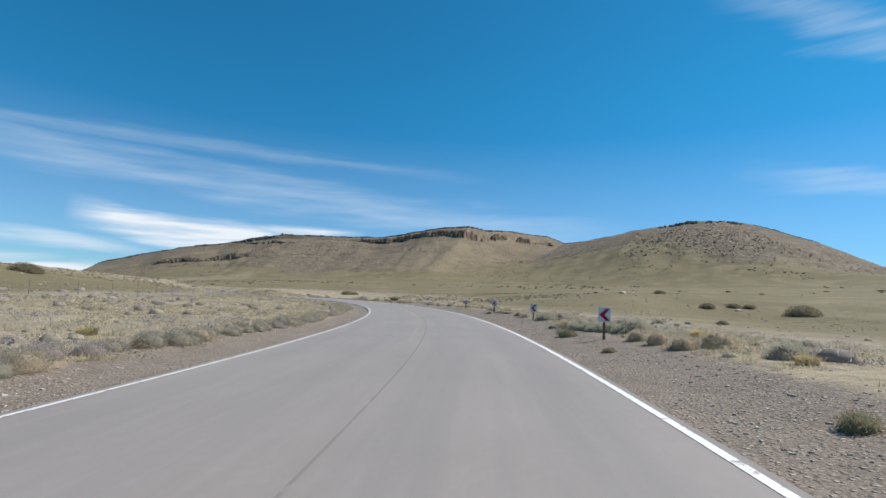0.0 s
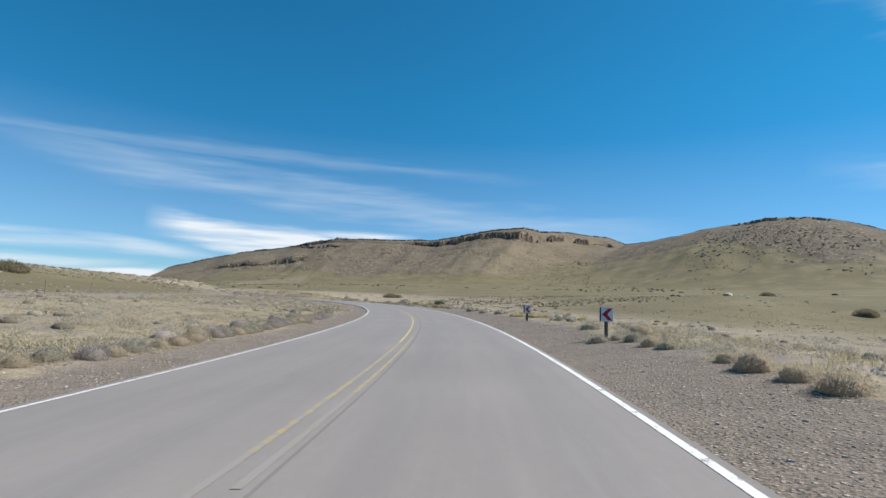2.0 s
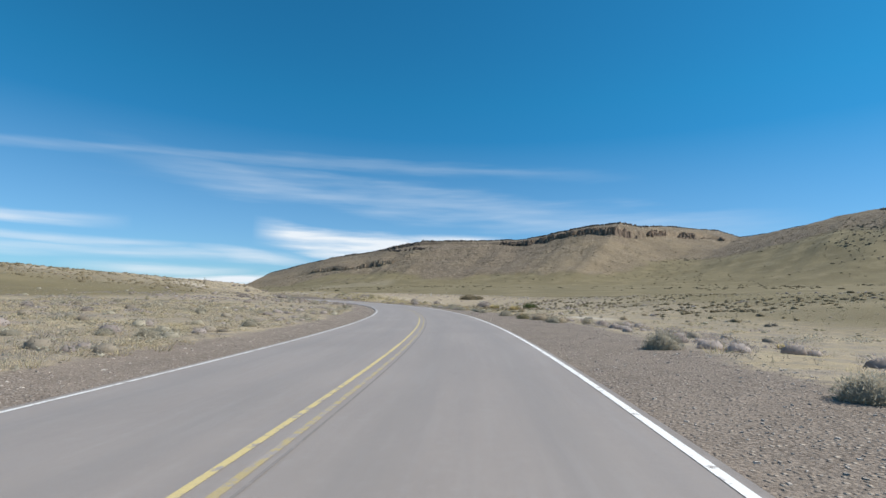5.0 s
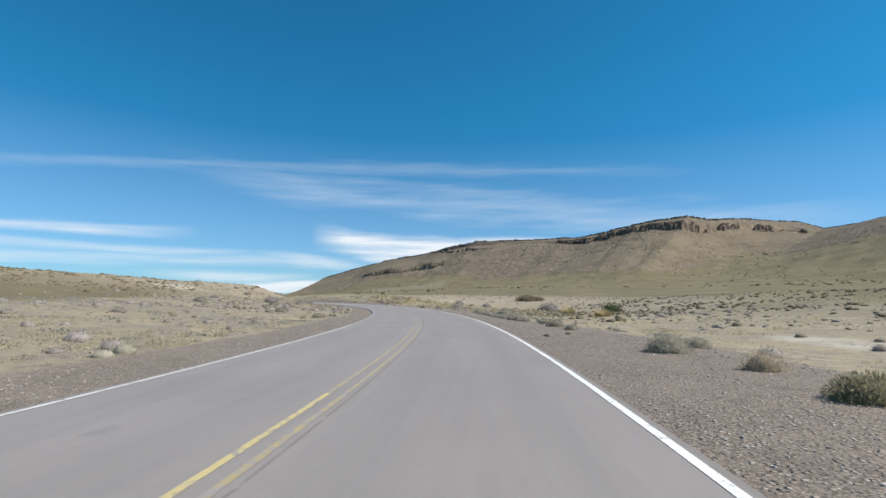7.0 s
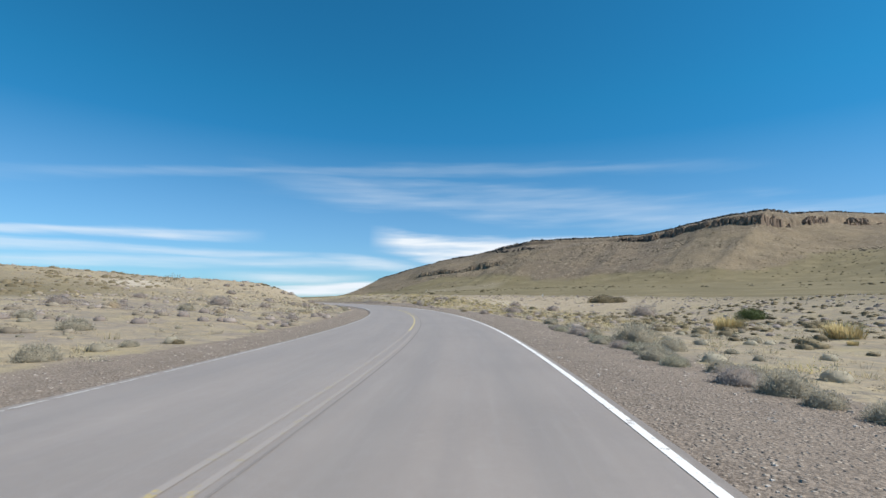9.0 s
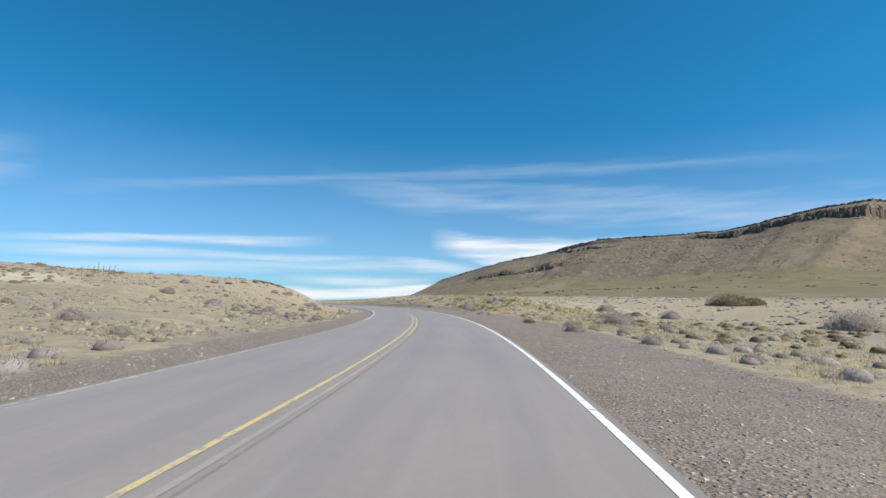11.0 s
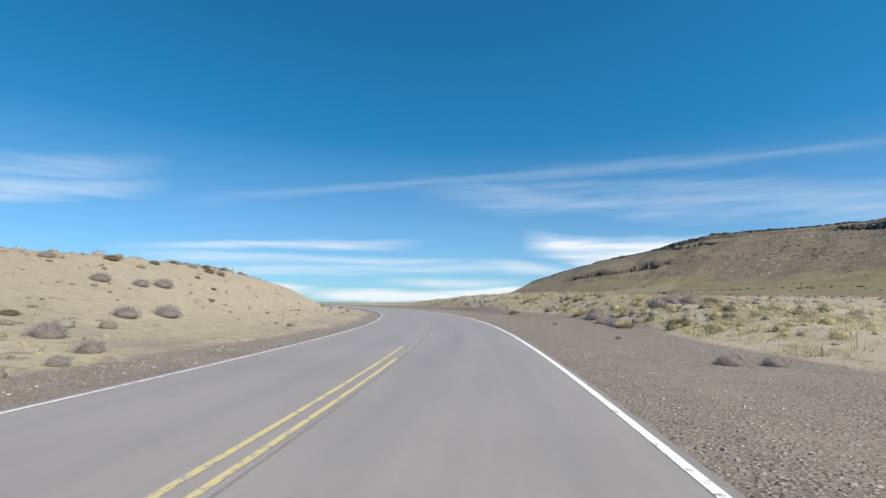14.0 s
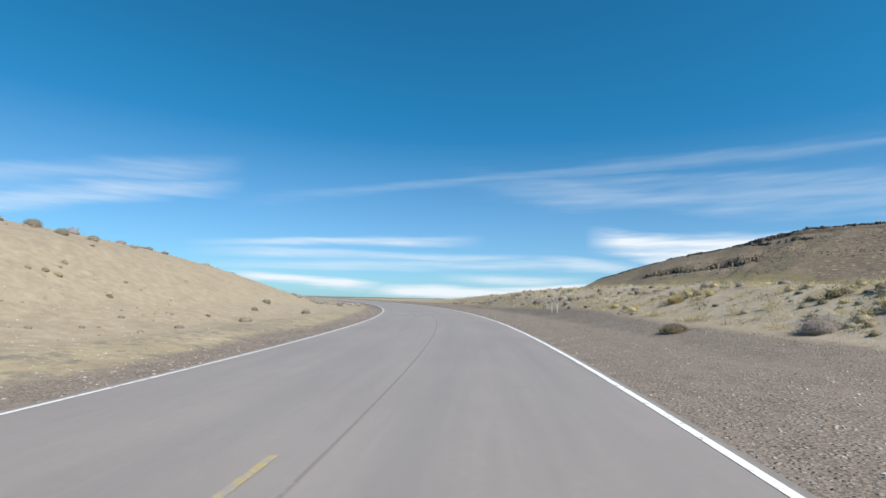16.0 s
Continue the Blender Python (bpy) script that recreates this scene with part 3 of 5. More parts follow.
def build_ground():
    x, y = polar(G_R, G_T)
    i = np.arange((nR - 1) * nT).reshape(nR - 1, nT)
    j = np.roll(i, -1, axis=1)
    quads = np.stack([i, i + nT, j + nT, j], -1).reshape(-1, 4)
    dR = np.gradient(ZZ, RHO, axis=0)
    slope = np.abs(dR).ravel()
    n1, n2 = fbm(x, y, 14, 4, seed=21), fbm(x, y, 90, 3, seed=22)
    verge = np.where(G_R > 0, np.interp(G_T, VERGE_TH, VERGE), np.interp(G_T, LEFT_TH, LEFT_VERGE)) + 0.9 * n1
    gravel = step(verge + 1.0, verge - 0.8, np.abs(G_R))
    out = np.interp(G_T, CREST_TH, CREST_OUT)
    rise = np.interp(G_T, (36, 46, 56, 63, 72, 82, 92, 100, 112), (0.66, 0.70, 0.76, 0.70, 0.63, 0.61, 0.62, 0.66, 0.66))
    hill = step(-0.025, 0.025, G_R / out - rise + 0.09 * n2 + 0.02 * n1)
    up = (G_R - hill_foot(G_T)) / np.maximum(out - hill_foot(G_T), 1)
    rubble = np.interp(G_T, (36, 42, 53, 58, 61, 66, 70, 80, 84, 93, 97, 112), (0.7, 0.85, 0.8, 0.35, 0.75, 0.7, 0.12, 0.12, 0.85, 0.8, 0.35, 0.25)) * step(0.05, 0.3, up + 0.25 * n2) + 0.5 * step(0.74, 0.84, up + 0.1 * n2) * step(66, 70, G_T)
    cliff = step(0.42, 0.8, slope) * step(0.5, 0.7, G_R / out)
    basalt = 0.6 * step(0.93, 0.96, G_R / out) * step(86, 90, G_T) * step(112, 106, G_T)
    start = np.interp(G_T, (12, 20, 30, 40), (19, 14, 26, 45))
    green = np.clip(step(start, start * 1.5 + 20, G_R + 10 * n1) + step(-27, -32, G_R + 3 * n1) * step(44, 38, G_T) * (1 - 0.5 * step(33, 39, G_T + 2 * n1)), 0, 1)
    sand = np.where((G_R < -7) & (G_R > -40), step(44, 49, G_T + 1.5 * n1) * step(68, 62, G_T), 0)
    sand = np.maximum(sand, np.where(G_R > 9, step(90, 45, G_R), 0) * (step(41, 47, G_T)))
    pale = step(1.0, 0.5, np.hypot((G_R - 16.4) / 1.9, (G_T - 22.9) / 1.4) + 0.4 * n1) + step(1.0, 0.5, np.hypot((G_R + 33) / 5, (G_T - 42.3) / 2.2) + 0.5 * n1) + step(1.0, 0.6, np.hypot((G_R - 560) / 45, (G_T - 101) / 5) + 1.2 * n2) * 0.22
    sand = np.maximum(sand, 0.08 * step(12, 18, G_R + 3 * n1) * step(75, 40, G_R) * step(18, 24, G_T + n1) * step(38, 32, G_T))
    scarp = step(0.05, 0.35, fbm(x, y, 11, 4, 0.6, seed=24)) * step(-62, -55, G_R) * step(-38, -46, G_R) * step(36, 39, G_T) * step(46, 43, G_T)
    # last term: the outer bank, turned from the sun, is brightened by paler colour
    pale = np.maximum(np.clip(pale, 0, 1), 0.75 * scarp) + 0.45 * step(10, 12, G_R) * step(36, 26, G_R) * step(43, 46, G_T) * step(64, 60, G_T)
    scrub = np.where(G_R < 0, step(44, 36, G_T), 0.65 * step(44, 40, G_T) + 0.35 * step(23, 17, G_T))
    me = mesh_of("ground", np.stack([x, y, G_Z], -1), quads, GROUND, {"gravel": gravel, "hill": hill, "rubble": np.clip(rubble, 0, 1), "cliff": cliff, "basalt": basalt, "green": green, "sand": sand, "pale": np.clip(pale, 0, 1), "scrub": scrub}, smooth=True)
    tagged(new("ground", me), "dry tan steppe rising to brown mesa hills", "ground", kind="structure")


build_ground()


# ---- road ----
def ribbon(name, rhos, t0, t1, lift, material, thick=0.0, dt=0.25, track=False):
    th = np.linspace(t0, t1, max(2, int((t1 - t0) / dt) + 1))
    rr = np.array(rhos)
    R, T = np.meshgrid(rr, th)
    x, y = polar(R, T)
    z = road_z(R, T) + lift
    if thick:
        z[:, 0] -= thick
        z[:, -1] -= thick
    n = len(rr)
    i = (np.arange(len(th) - 1)[:, None] * n + np.arange(n - 1)).ravel()
    quads = np.stack([i, i + 1, i + n + 1, i + n], -1)
    R = R.ravel()
    attrs = {"across": R, "along": np.radians(T.ravel()) * BEND, "track": np.exp(-((R - 0.95) / 0.3) ** 2) + np.exp(-((R - 2.75) / 0.3) ** 2) + 0.8 * np.exp(-((R + 1.1) / 0.3) ** 2) + 0.8 * np.exp(-((R + 2.8) / 0.3) ** 2)}
    T = T.ravel()
    attrs["stain"] = 0.8 * np.exp(-((R - 3.0) / 0.45) ** 2 - ((T - 8.85) / 0.13) ** 2) + 0.55 * np.exp(-((R - 1.5) / 0.2) ** 2) * step(44.6, 45.6, T) * step(48.2, 47.0, T)
    return new(name, mesh_of(name, np.stack([x, y, z], -1).reshape(-1, 3), quads, material, attrs if track else None, smooth=not thick))


rim = [-HALF - 0.22, -HALF - 0.17] + list(np.linspace(-HALF, HALF, 27)) + [HALF + 0.15, HALF + 0.20]
tagged(ribbon("road", rim, -40, 110, 0.0, ASPHALT, 0.07, 0.125, True), "smooth worn grey asphalt bending left", "road", kind="structure")
for r, w, t0, t1, m in ((-HALF, 0.04, -40, 25.0, WORN_LINE), (-HALF, 0.03, 25.0, 35.5, RUBBED_LINE), (-HALF, 0.03, 35.5, 40.2, GHOST_LINE), (-HALF, 0.04, 40.2, 110, WORN_LINE), (HALF, 0.05, -40, 110, WHITE_LINE)):
    tagged(ribbon("edge_line", (r - w, r + w), t0, t1, 0.005, m), "worn white painted edge line on the asphalt", "road marking", "edge lines")
for r, t0, t1, m in ((-0.16, 0.2, 3.4, FADED_LINE), (-0.16, 3.4, 6.2, WEAK_LINE), (-0.16, 6.2, 20.0, YELLOW_LINE), (-0.16, 20.0, 25.5, WEAK_LINE), (-0.16, 25.5, 30.0, FADED_LINE), (-0.16, 30.0, 45.3, YELLOW_LINE), (-0.16, 45.3, 47.0, FADED_LINE), (-0.16, 47.0, 49.7, WEAK_LINE),
                     (0.10, 3.2, 4.1, FADED_LINE), (0.10, 4.1, 6.7, WEAK_LINE), (0.10, 6.7, 10.2, FADED_LINE), (0.10, 10.2, 25.5, WEAK_LINE), (0.10, 25.5, 33.0, FADED_LINE), (0.10, 33.0, 36.0, WEAK_LINE), (0.10, 36.0, 44.5, YELLOW_LINE), (0.10, 44.5, 46.4, FADED_LINE)):
    tagged(ribbon("centre_line", (r - 0.042, r + 0.042), t0, t1, 0.005, m), "worn yellow painted line along the road's middle", "road marking", "centre lines")
tagged(ribbon("road_seam", (0.215, 0.25), -20, 80, 0.004, SEAM), "dark sealed seam between the asphalt lanes", "road seam", kind="structure")


# ---- where things stand: metres out from the road's middle, bearing, width ----
SIGNS = ((5.75, 0.25, 0.0), (6.1, 3.2, 0.0), (6.17, 6.12, 0.04), (6.35, 9.3, 0.12))   # with the shift of a second sign, back to back
PLANTS = {
    "tan": ((7.3, -0.6, 1.0), (7.5, 6.3, 1.05), (-8.4, 12.8, 1.15)),
    "sage": ((7.5, -1.1, 0.8), (5.6, 1.7, 0.5), (6.9, 2.2, 0.8), (7.2, 0.6, 1.2), (-6.2, -1.4, 0.9), (-5.9, -0.3, 1.0), (-5.9, 0.5, 0.8), (-5.9, 1.2, 0.9), (-5.8, 2.0, 1.0), (-5.7, 3.3, 0.95),
             (6.9, 7.1, 0.9), (6.7, 14.8, 1.05), (6.6, 13.2, 0.9), (7.2, 12.3, 0.95), (9.8, 12.9, 0.7), (-8.6, 11.5, 0.9), (-6.8, 11.6, 0.7), (-6.8, 12.8, 0.9), (-7.2, 16.9, 0.8), (-8.0, 15.4, 0.85),
             (6.9, 21.4, 1.2), (8.4, 21.8, 0.85), (8.4, 32.3, 1.1), (7.9, 30.0, 0.8)),
    "green": ((6.6, 3.0, 1.35),),
    "bush": ((38.5, 37.2, 3.6),),
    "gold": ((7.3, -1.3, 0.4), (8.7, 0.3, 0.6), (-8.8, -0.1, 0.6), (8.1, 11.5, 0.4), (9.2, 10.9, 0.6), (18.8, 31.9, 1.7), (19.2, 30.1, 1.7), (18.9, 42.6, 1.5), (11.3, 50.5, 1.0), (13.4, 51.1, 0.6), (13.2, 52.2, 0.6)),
    "dark": ((70.9, 17.6, 3.8), (76.8, 17.4, 3.1), (78.7, 17.0, 2.8), (78.9, 14.9, 6.5), (36.0, 9.2, 1.5), (104.5, 25.9, 4.0), (-6.1, -0.6, 0.6), (-6.6, 28.3, 0.4), (22.8, 44.8, 1.35),
             (-12.5, 45.3, 0.65), (-10.6, 43.5, 0.7), (-6.6, 40.2, 0.3), (7.9, 39.7, 0.85), (9.0, 53.2, 1.2), (-62, 33.1, 6.0), (-60, 32.2, 4.5)),
    "olive": ((-5.9, 0.0, 0.7), (6.8, 2.6, 0.4), (7.9, 9.1, 0.6), (8.8, 11.4, 0.65), (6.9, 19.9, 1.05), (24.1, 43.7, 1.3), (18.9, 43.1, 0.75), (-12.4, 48.7, 0.43), (-13.8, 49.6, 0.4),
              (-15.7, 50.1, 0.43), (7.6, 46.3, 0.3), (18.0, 49.2, 1.0), (15.2, 47.7, 1.0), (7.1, 49.4, 0.2), (5.3, -2.2, 0.5)),
    "grey": ((34.1, 40.3, 4.3), (-22.3, 32.6, 1.55), (-23.9, 36.2, 1.2), (-16.4, 35.6, 2.1), (-13.0, 36.0, 1.1), (15.0, 40.2, 2.7), (8.1, 37.4, 1.2), (9.5, 38.7, 1.05), (26.4, 43.1, 2.5), (-8.9, 40.1, 1.05),
             (-11.2, 40.0, 1.15), (-12.9, 40.3, 0.75), (-14.7, 42.0, 0.65), (-11.7, 41.2, 0.8), (-16.4, 41.6, 1.25), (-21.8, 42.8, 1.4), (-16.0, 47.6, 1.1), (24.3, 45.4, 2.5), (16.0, 40.8, 1.35), (-14.6, 48.4, 1.2),
             (-11.1, 46.9, 1.3), (11.6, 49.95, 1.6), (11.3, 49.7, 1.1), (10.5, 48.9, 1.0), (10.7, 48.62, 1.1), (10.3, 48.3, 1.0), (10.4, 48.1, 0.9), (14.2, 49.05, 1.5), (15.2, 49.15, 1.3), (15.9, 48.9, 1.5), (7.7, 48.93, 0.5), (11.2, 52.2, 1.2)),
}
PLANTS["sage"] += ((7.9, 28.9, 1.9), (8.0, 28.3, 0.95), (-7.2, 27.2, 0.95), (-7.3, 28.0, 0.55), (-11.2, 28.8, 1.2), (-14.7, 32.7, 1.2), (-6.6, 39.6, 0.9), (-6.5, 39.0, 0.55), (-8.7, 41.1, 0.5))

PLANTS["dark"] += ((48.0, 47.1, 6.5), (51.0, 46.9, 4.5), (-21.0, 47.0, 0.9), (-19.4, 49.2, 1.0), (-18.8, 50.2, 0.8), (-17.2, 51.6, 0.9), (-16.4, 51.7, 0.7), (-19.7, 51.5, 0.8), (-18.2, 52.2, 0.7), (-18.9, 52.6, 0.9), (-18.5, 53.4, 0.8))
PLANTS["grey"] += ((-22.3, 46.7, 1.0), (-24.1, 45.5, 1.2), (-18.8, 51.8, 0.9), (-17.0, 52.1, 0.8), (-20.2, 48.1, 0.9))
PLANTS["sage"] += ((6.55, 5.82, 0.7), (6.5, 5.3, 0.6), (7.4, 18.5, 0.8), (7.6, 25.79, 0.8), (5.75, 5.98, 0.7), (6.3, 6.0, 0.5), (7.0, 24.55, 1.0), (7.5, 25.4, 1.0), (7.0, 23.83, 0.75), (5.3, 1.13, 0.4))
PLANTS["green"] += ((6.1, 1.25, 1.0), (6.5, 1.12, 1.1), (6.6, 0.95, 1.1), (6.8, 0.8, 1.1), (7.0, 0.6, 1.2))
PLANTS["tan"] += ((6.45, 4.45, 0.8), (6.5, 4.2, 0.65), (6.45, 3.98, 0.8), (6.6, 4.7, 0.6), (6.5, 5.5, 0.7), (6.4, 0.0, 0.75), (6.45, -0.3, 0.8), (6.5, -0.6, 0.7), (6.0, 1.5, 0.9), (6.1, 1.72, 0.8), (7.3, 20.6, 0.8), (7.6, 19.5, 1.4), (7.7, 18.85, 1.1), (7.9, 18.6, 0.9))
PLANTS["grey"] += ((9.1, 35.8, 1.0), (9.9, 35.6, 0.4), (8.2, 40.1, 0.95), (-11.9, 41.75, 0.9), (7.8, 44.5, 0.75), (8.8, 44.5, 0.6), (-14.9, 48.0, 0.9), (-11.4, 46.3, 1.2), (-9.7, 44.85, 1.1), (-7.1, 44.4, 0.75), (-6.2, 43.9, 0.5))
PLANTS["olive"] += ((5.15, 0.74, 0.75), (5.0, -0.43, 0.4), (6.0, 23.03, 0.26), (4.9, 22.7, 0.24))
PLANTS["gold"] += ((10.3, 47.92, 0.9), (12.6, 49.5, 0.8), (14.6, 49.9, 0.7), (6.9, 10.96, 0.4), (7.05, 10.8, 0.45), (7.25, 10.67, 0.4), (7.5, 10.45, 0.6), (7.8, 10.35, 0.6), (8.0, 10.2, 0.6))

# ---- signs and posts ----
def spot(rho, theta, turn=0.0, lift=0.0):
    """Pose on the ground, its y axis along the road."""
    x, y = polar(rho, theta)
    return pose(float(x), float(y), float(height(np.array([rho]), np.array([theta]))[0]) + lift, 0, 0, theta + turn)


def arrow_bm():
    """The chevron: a bent bar, 3 mm thick, its point to the left."""
    bm = bmesh.new()
    outline = ((-0.18, 0.0), (0.045, 0.2), (0.185, 0.2), (0.0, 0.0), (0.185, -0.2), (0.045, -0.2))
    front = [bm.verts.new((x, -0.003, z)) for x, z in outline]
    rear = [bm.verts.new((x, 0.0, z)) for x, z in outline]
    for ring in (front, rear):
        bm.faces.new((ring[0], ring[1], ring[2], ring[3]))
        bm.faces.new((ring[0], ring[3], ring[4], ring[5]))
    for i in range(6):
        j = (i + 1) % 6
        bm.faces.new((front[i], front[j], rear[j], rear[i]))
    bmesh.ops.recalc_face_normals(bm, faces=bm.faces[:])
    return bm


def chevron_sign(m, label):
    thing = tagged(new("chevron_sign"), label, "road sign", "chevron signs along the bend")
    part("post", box_bm(-0.035, 0.035, 0.0, 0.07, -0.25, 0.75, 0.008), POST_WOOD, thing, "weathered grey wooden post")
    board = part("board", box_bm(-0.18, 0.18, -0.028, -0.004, 0.44, 0.875, 0.006), SIGN_WHITE, thing, "white painted board")
    arrow = part("chevron", arrow_bm(), SIGN_RED, board, "red chevron pointing left")
    arrow.location = (0.0, -0.0285, 0.657)
    arrow.scale = (0.84, 1.0, 0.9)
    backing = part("backing", box_bm(-0.175, 0.175, -0.003, 0.006, 0.445, 0.87), SIGN_BACK, thing, "dark bare back of the board")
    for z in (0.50, 0.78):
        bm = bmesh.new()
        bmesh.ops.create_cone(bm, cap_ends=True, segments=8, radius1=0.011, radius2=0.011, depth=0.008, matrix=pose(0, -0.031, z, 90))
        part("bolt", bm, POST_WOOD, thing)
    thing.matrix_world = m
    return thing


for rho, th, shift in SIGNS:
    rise = 0.09 if th < 1 or 5 < th < 7 else 0.0
    chevron_sign(spot(rho, th, -4, rise), "white chevron sign with red arrow on a wooden post")
    if shift:
        chevron_sign(spot(rho - 0.35 * shift, th + 0.022, 175, rise), "chevron sign turned away, its dark back showing")


def marker_post(m):
    thing = tagged(new("marker_post"), "thin white roadside marker post standing in dry grass", "post", "white marker posts")
    part("shaft", box_bm(-0.028, 0.028, -0.02, 0.02, -0.2, 0.9, 0.006), POST_WHITE, thing)
    part("band", box_bm(-0.030, 0.030, -0.022, 0.022, 0.68, 0.76), SIGN_BACK, thing, "dark band")
    thing.matrix_world = m


for rho, th in ((91, 60.1), (46, 40.4), (9.2, 58.1), (9.0, 57.6), (8.9, 57.2)):
    marker_post(spot(rho, th))


def marker_board(m):
    thing = tagged(new("marker_board"), "small white roadside marker board on a short post in grass", "marker")
    part("post", box_bm(-0.04, 0.04, -0.03, 0.03, -0.2, 0.55, 0.006), POST_WHITE, thing)
    part("board", box_bm(-0.09, 0.09, -0.05, -0.03, 0.4, 1.0, 0.006), SIGN_WHITE, thing, "plain white board")
    thing.matrix_world = m


marker_board(spot(47.1, 51.74, -25))


def fence_post(m):
    bm = bmesh.new()
    bmesh.ops.create_cone(bm, cap_ends=True, segments=9, radius1=0.032, radius2=0.026, depth=1.4, matrix=pose(0, 0, 0.35))
    for v in bm.verts:
        v.co.x += 0.012 * math.sin(v.co.z * 7)
    thing = tagged(new("fence_post"), "weathered wooden fence post in the steppe grass", "post", "fence posts")
    part("stake", bm, FENCE_WOOD, thing)
    thing.matrix_world = m
    return thing


first_post = fence_post(spot(-26.5, 1.0))
rng = random.Random(3)
for i in range(1, 32):
    th = 1.0 + i * 1.62
    if th > 14:
        continue
    copy_thing(first_post, spot(-26.5 - 1.2 * math.sin(th / 9) - 21 * float(step(37, 52, th)) + rng.uniform(-0.1, 0.1), th, rng.uniform(0, 90)) @ pose(0, 0, 0, rng.uniform(-4, 4), rng.uniform(-4, 4)))


for i in range(7):
    copy_thing(first_post, spot(-31.0 + 0.1 * i, 43.75 + 0.21 * i, rng.uniform(0, 90)) @ pose(0, 0, (-0.05, 0.3)[i == 3], rng.uniform(-5, 5), rng.uniform(-5, 5)))


# ---- plants ----
def leaves(rs, n, flat=0.62, size=(0.035, 0.075), shell=0.5, wide=0.35):
    """Small pointed leaves through an uneven dome of diameter 1."""
    az, up = rs.uniform(0, 2 * np.pi, n), rs.uniform(0.02, 1, n)
    lump = 0.80 + 0.20 * np.sin(az * 3 + rs.uniform(0, 6)) * np.cos(up * 5 + rs.uniform(0, 6)) + 0.14 * np.sin(az * 7 + rs.uniform(0, 6))
    r = 0.5 * lump * rs.uniform(shell, 1, n) ** 0.5
    side = np.sqrt(1 - up ** 2)
    p = np.stack([r * side * np.cos(az), r * side * np.sin(az), r * up * 2 * flat], -1)
    d = p / np.linalg.norm(p, axis=1, keepdims=True) + rs.normal(0, 0.55, (n, 3)) + (0, 0, 0.35)
    d /= np.linalg.norm(d, axis=1, keepdims=True)
    w = np.cross(d, rs.normal(0, 1, (n, 3)))
    w /= np.linalg.norm(w, axis=1, keepdims=True)
    s = rs.uniform(*size, n)[:, None]
    v = np.stack([p - w * s * wide, p + w * s * wide, p + d * s * 1.5], 1).reshape(-1, 3)
    v[:, 2] = np.maximum(v[:, 2], -0.02)
    return v, np.arange(3 * n).reshape(n, 3)


def cushion(rs, n, flat=0.34, size=(0.018, 0.042), loose=0.12, around=18, ups=(-0.30, -0.08, 0.14, 0.36, 0.56, 0.74, 0.89, 0.975)):
    """A rounded lumpy shrub of diameter 1: a closed crown drawn in at its foot, with fine leaves and twig ends standing out of it."""
    knobs = rs.normal(0, 1, (14, 3)) * (1, 1, 0.7) + (0, 0, 0.35)
    knobs /= np.linalg.norm(knobs, axis=1, keepdims=True)
    swell = rs.uniform(0.05, 0.17, 14)

    def crown(d):
        near = 2 - 2 * d @ knobs.T
        return 0.345 * (1 + (swell * np.exp(-near / 0.16)).max(axis=1))

    ups = np.array(ups)
    a = np.arange(around) * (2 * math.pi / around)
    A, U = np.meshgrid(a, ups)
    side = np.sqrt(1 - U ** 2)
    d = np.stack([side * np.cos(A), side * np.sin(A), U], -1).reshape(-1, 3)
    p = d * (0.87 * crown(d) * (1 + rs.normal(0, 0.06, len(d))))[:, None]
    p[:, 2] = p[:, 2] * 2.3 * flat + 0.07 * flat
    p[:around, :2] *= 0.86
    p[:around, 2] = -0.04
    v = np.concatenate([p, [(0, 0, p[-around:, 2].mean() + 0.01)]])
    f = []
    for k in range(len(ups) - 1):
        for i in range(around):
            j = (i + 1) % around
            f += [(around * k + i, around * k + j, around * k + around + j), (around * k + i, around * k + around + j, around * k + around + i)]
    f += [(len(p) - around + i, len(p) - around + (i + 1) % around, len(p)) for i in range(around)]
    up = rs.uniform(-0.12, 1, n)
    az = rs.uniform(0, 2 * np.pi, n)
    side = np.sqrt(1 - up ** 2)
    d = np.stack([side * np.cos(az), side * np.sin(az), up], -1)
    q = d * (crown(d) * (0.84 + (0.16 + loose) * rs.uniform(0, 1, n) ** 1.3))[:, None]
    q[:, 2] = np.maximum(q[:, 2] * 2.3 * flat + 0.07 * flat, 0.0)
    way = d + rs.normal(0, 0.5, (n, 3)) + (0, 0, 0.45)
    way /= np.linalg.norm(way, axis=1, keepdims=True)
    w = np.cross(way, rs.normal(0, 1, (n, 3)))
    w /= np.linalg.norm(w, axis=1, keepdims=True)
    t = rs.uniform(*size, n)[:, None]
    lv = np.stack([q - w * t * 0.24, q + w * t * 0.24, q + way * t * 1.7], 1).reshape(-1, 3)
    return np.concatenate([v, lv]), np.concatenate([np.array(f), np.arange(3 * n).reshape(n, 3) + len(v)])


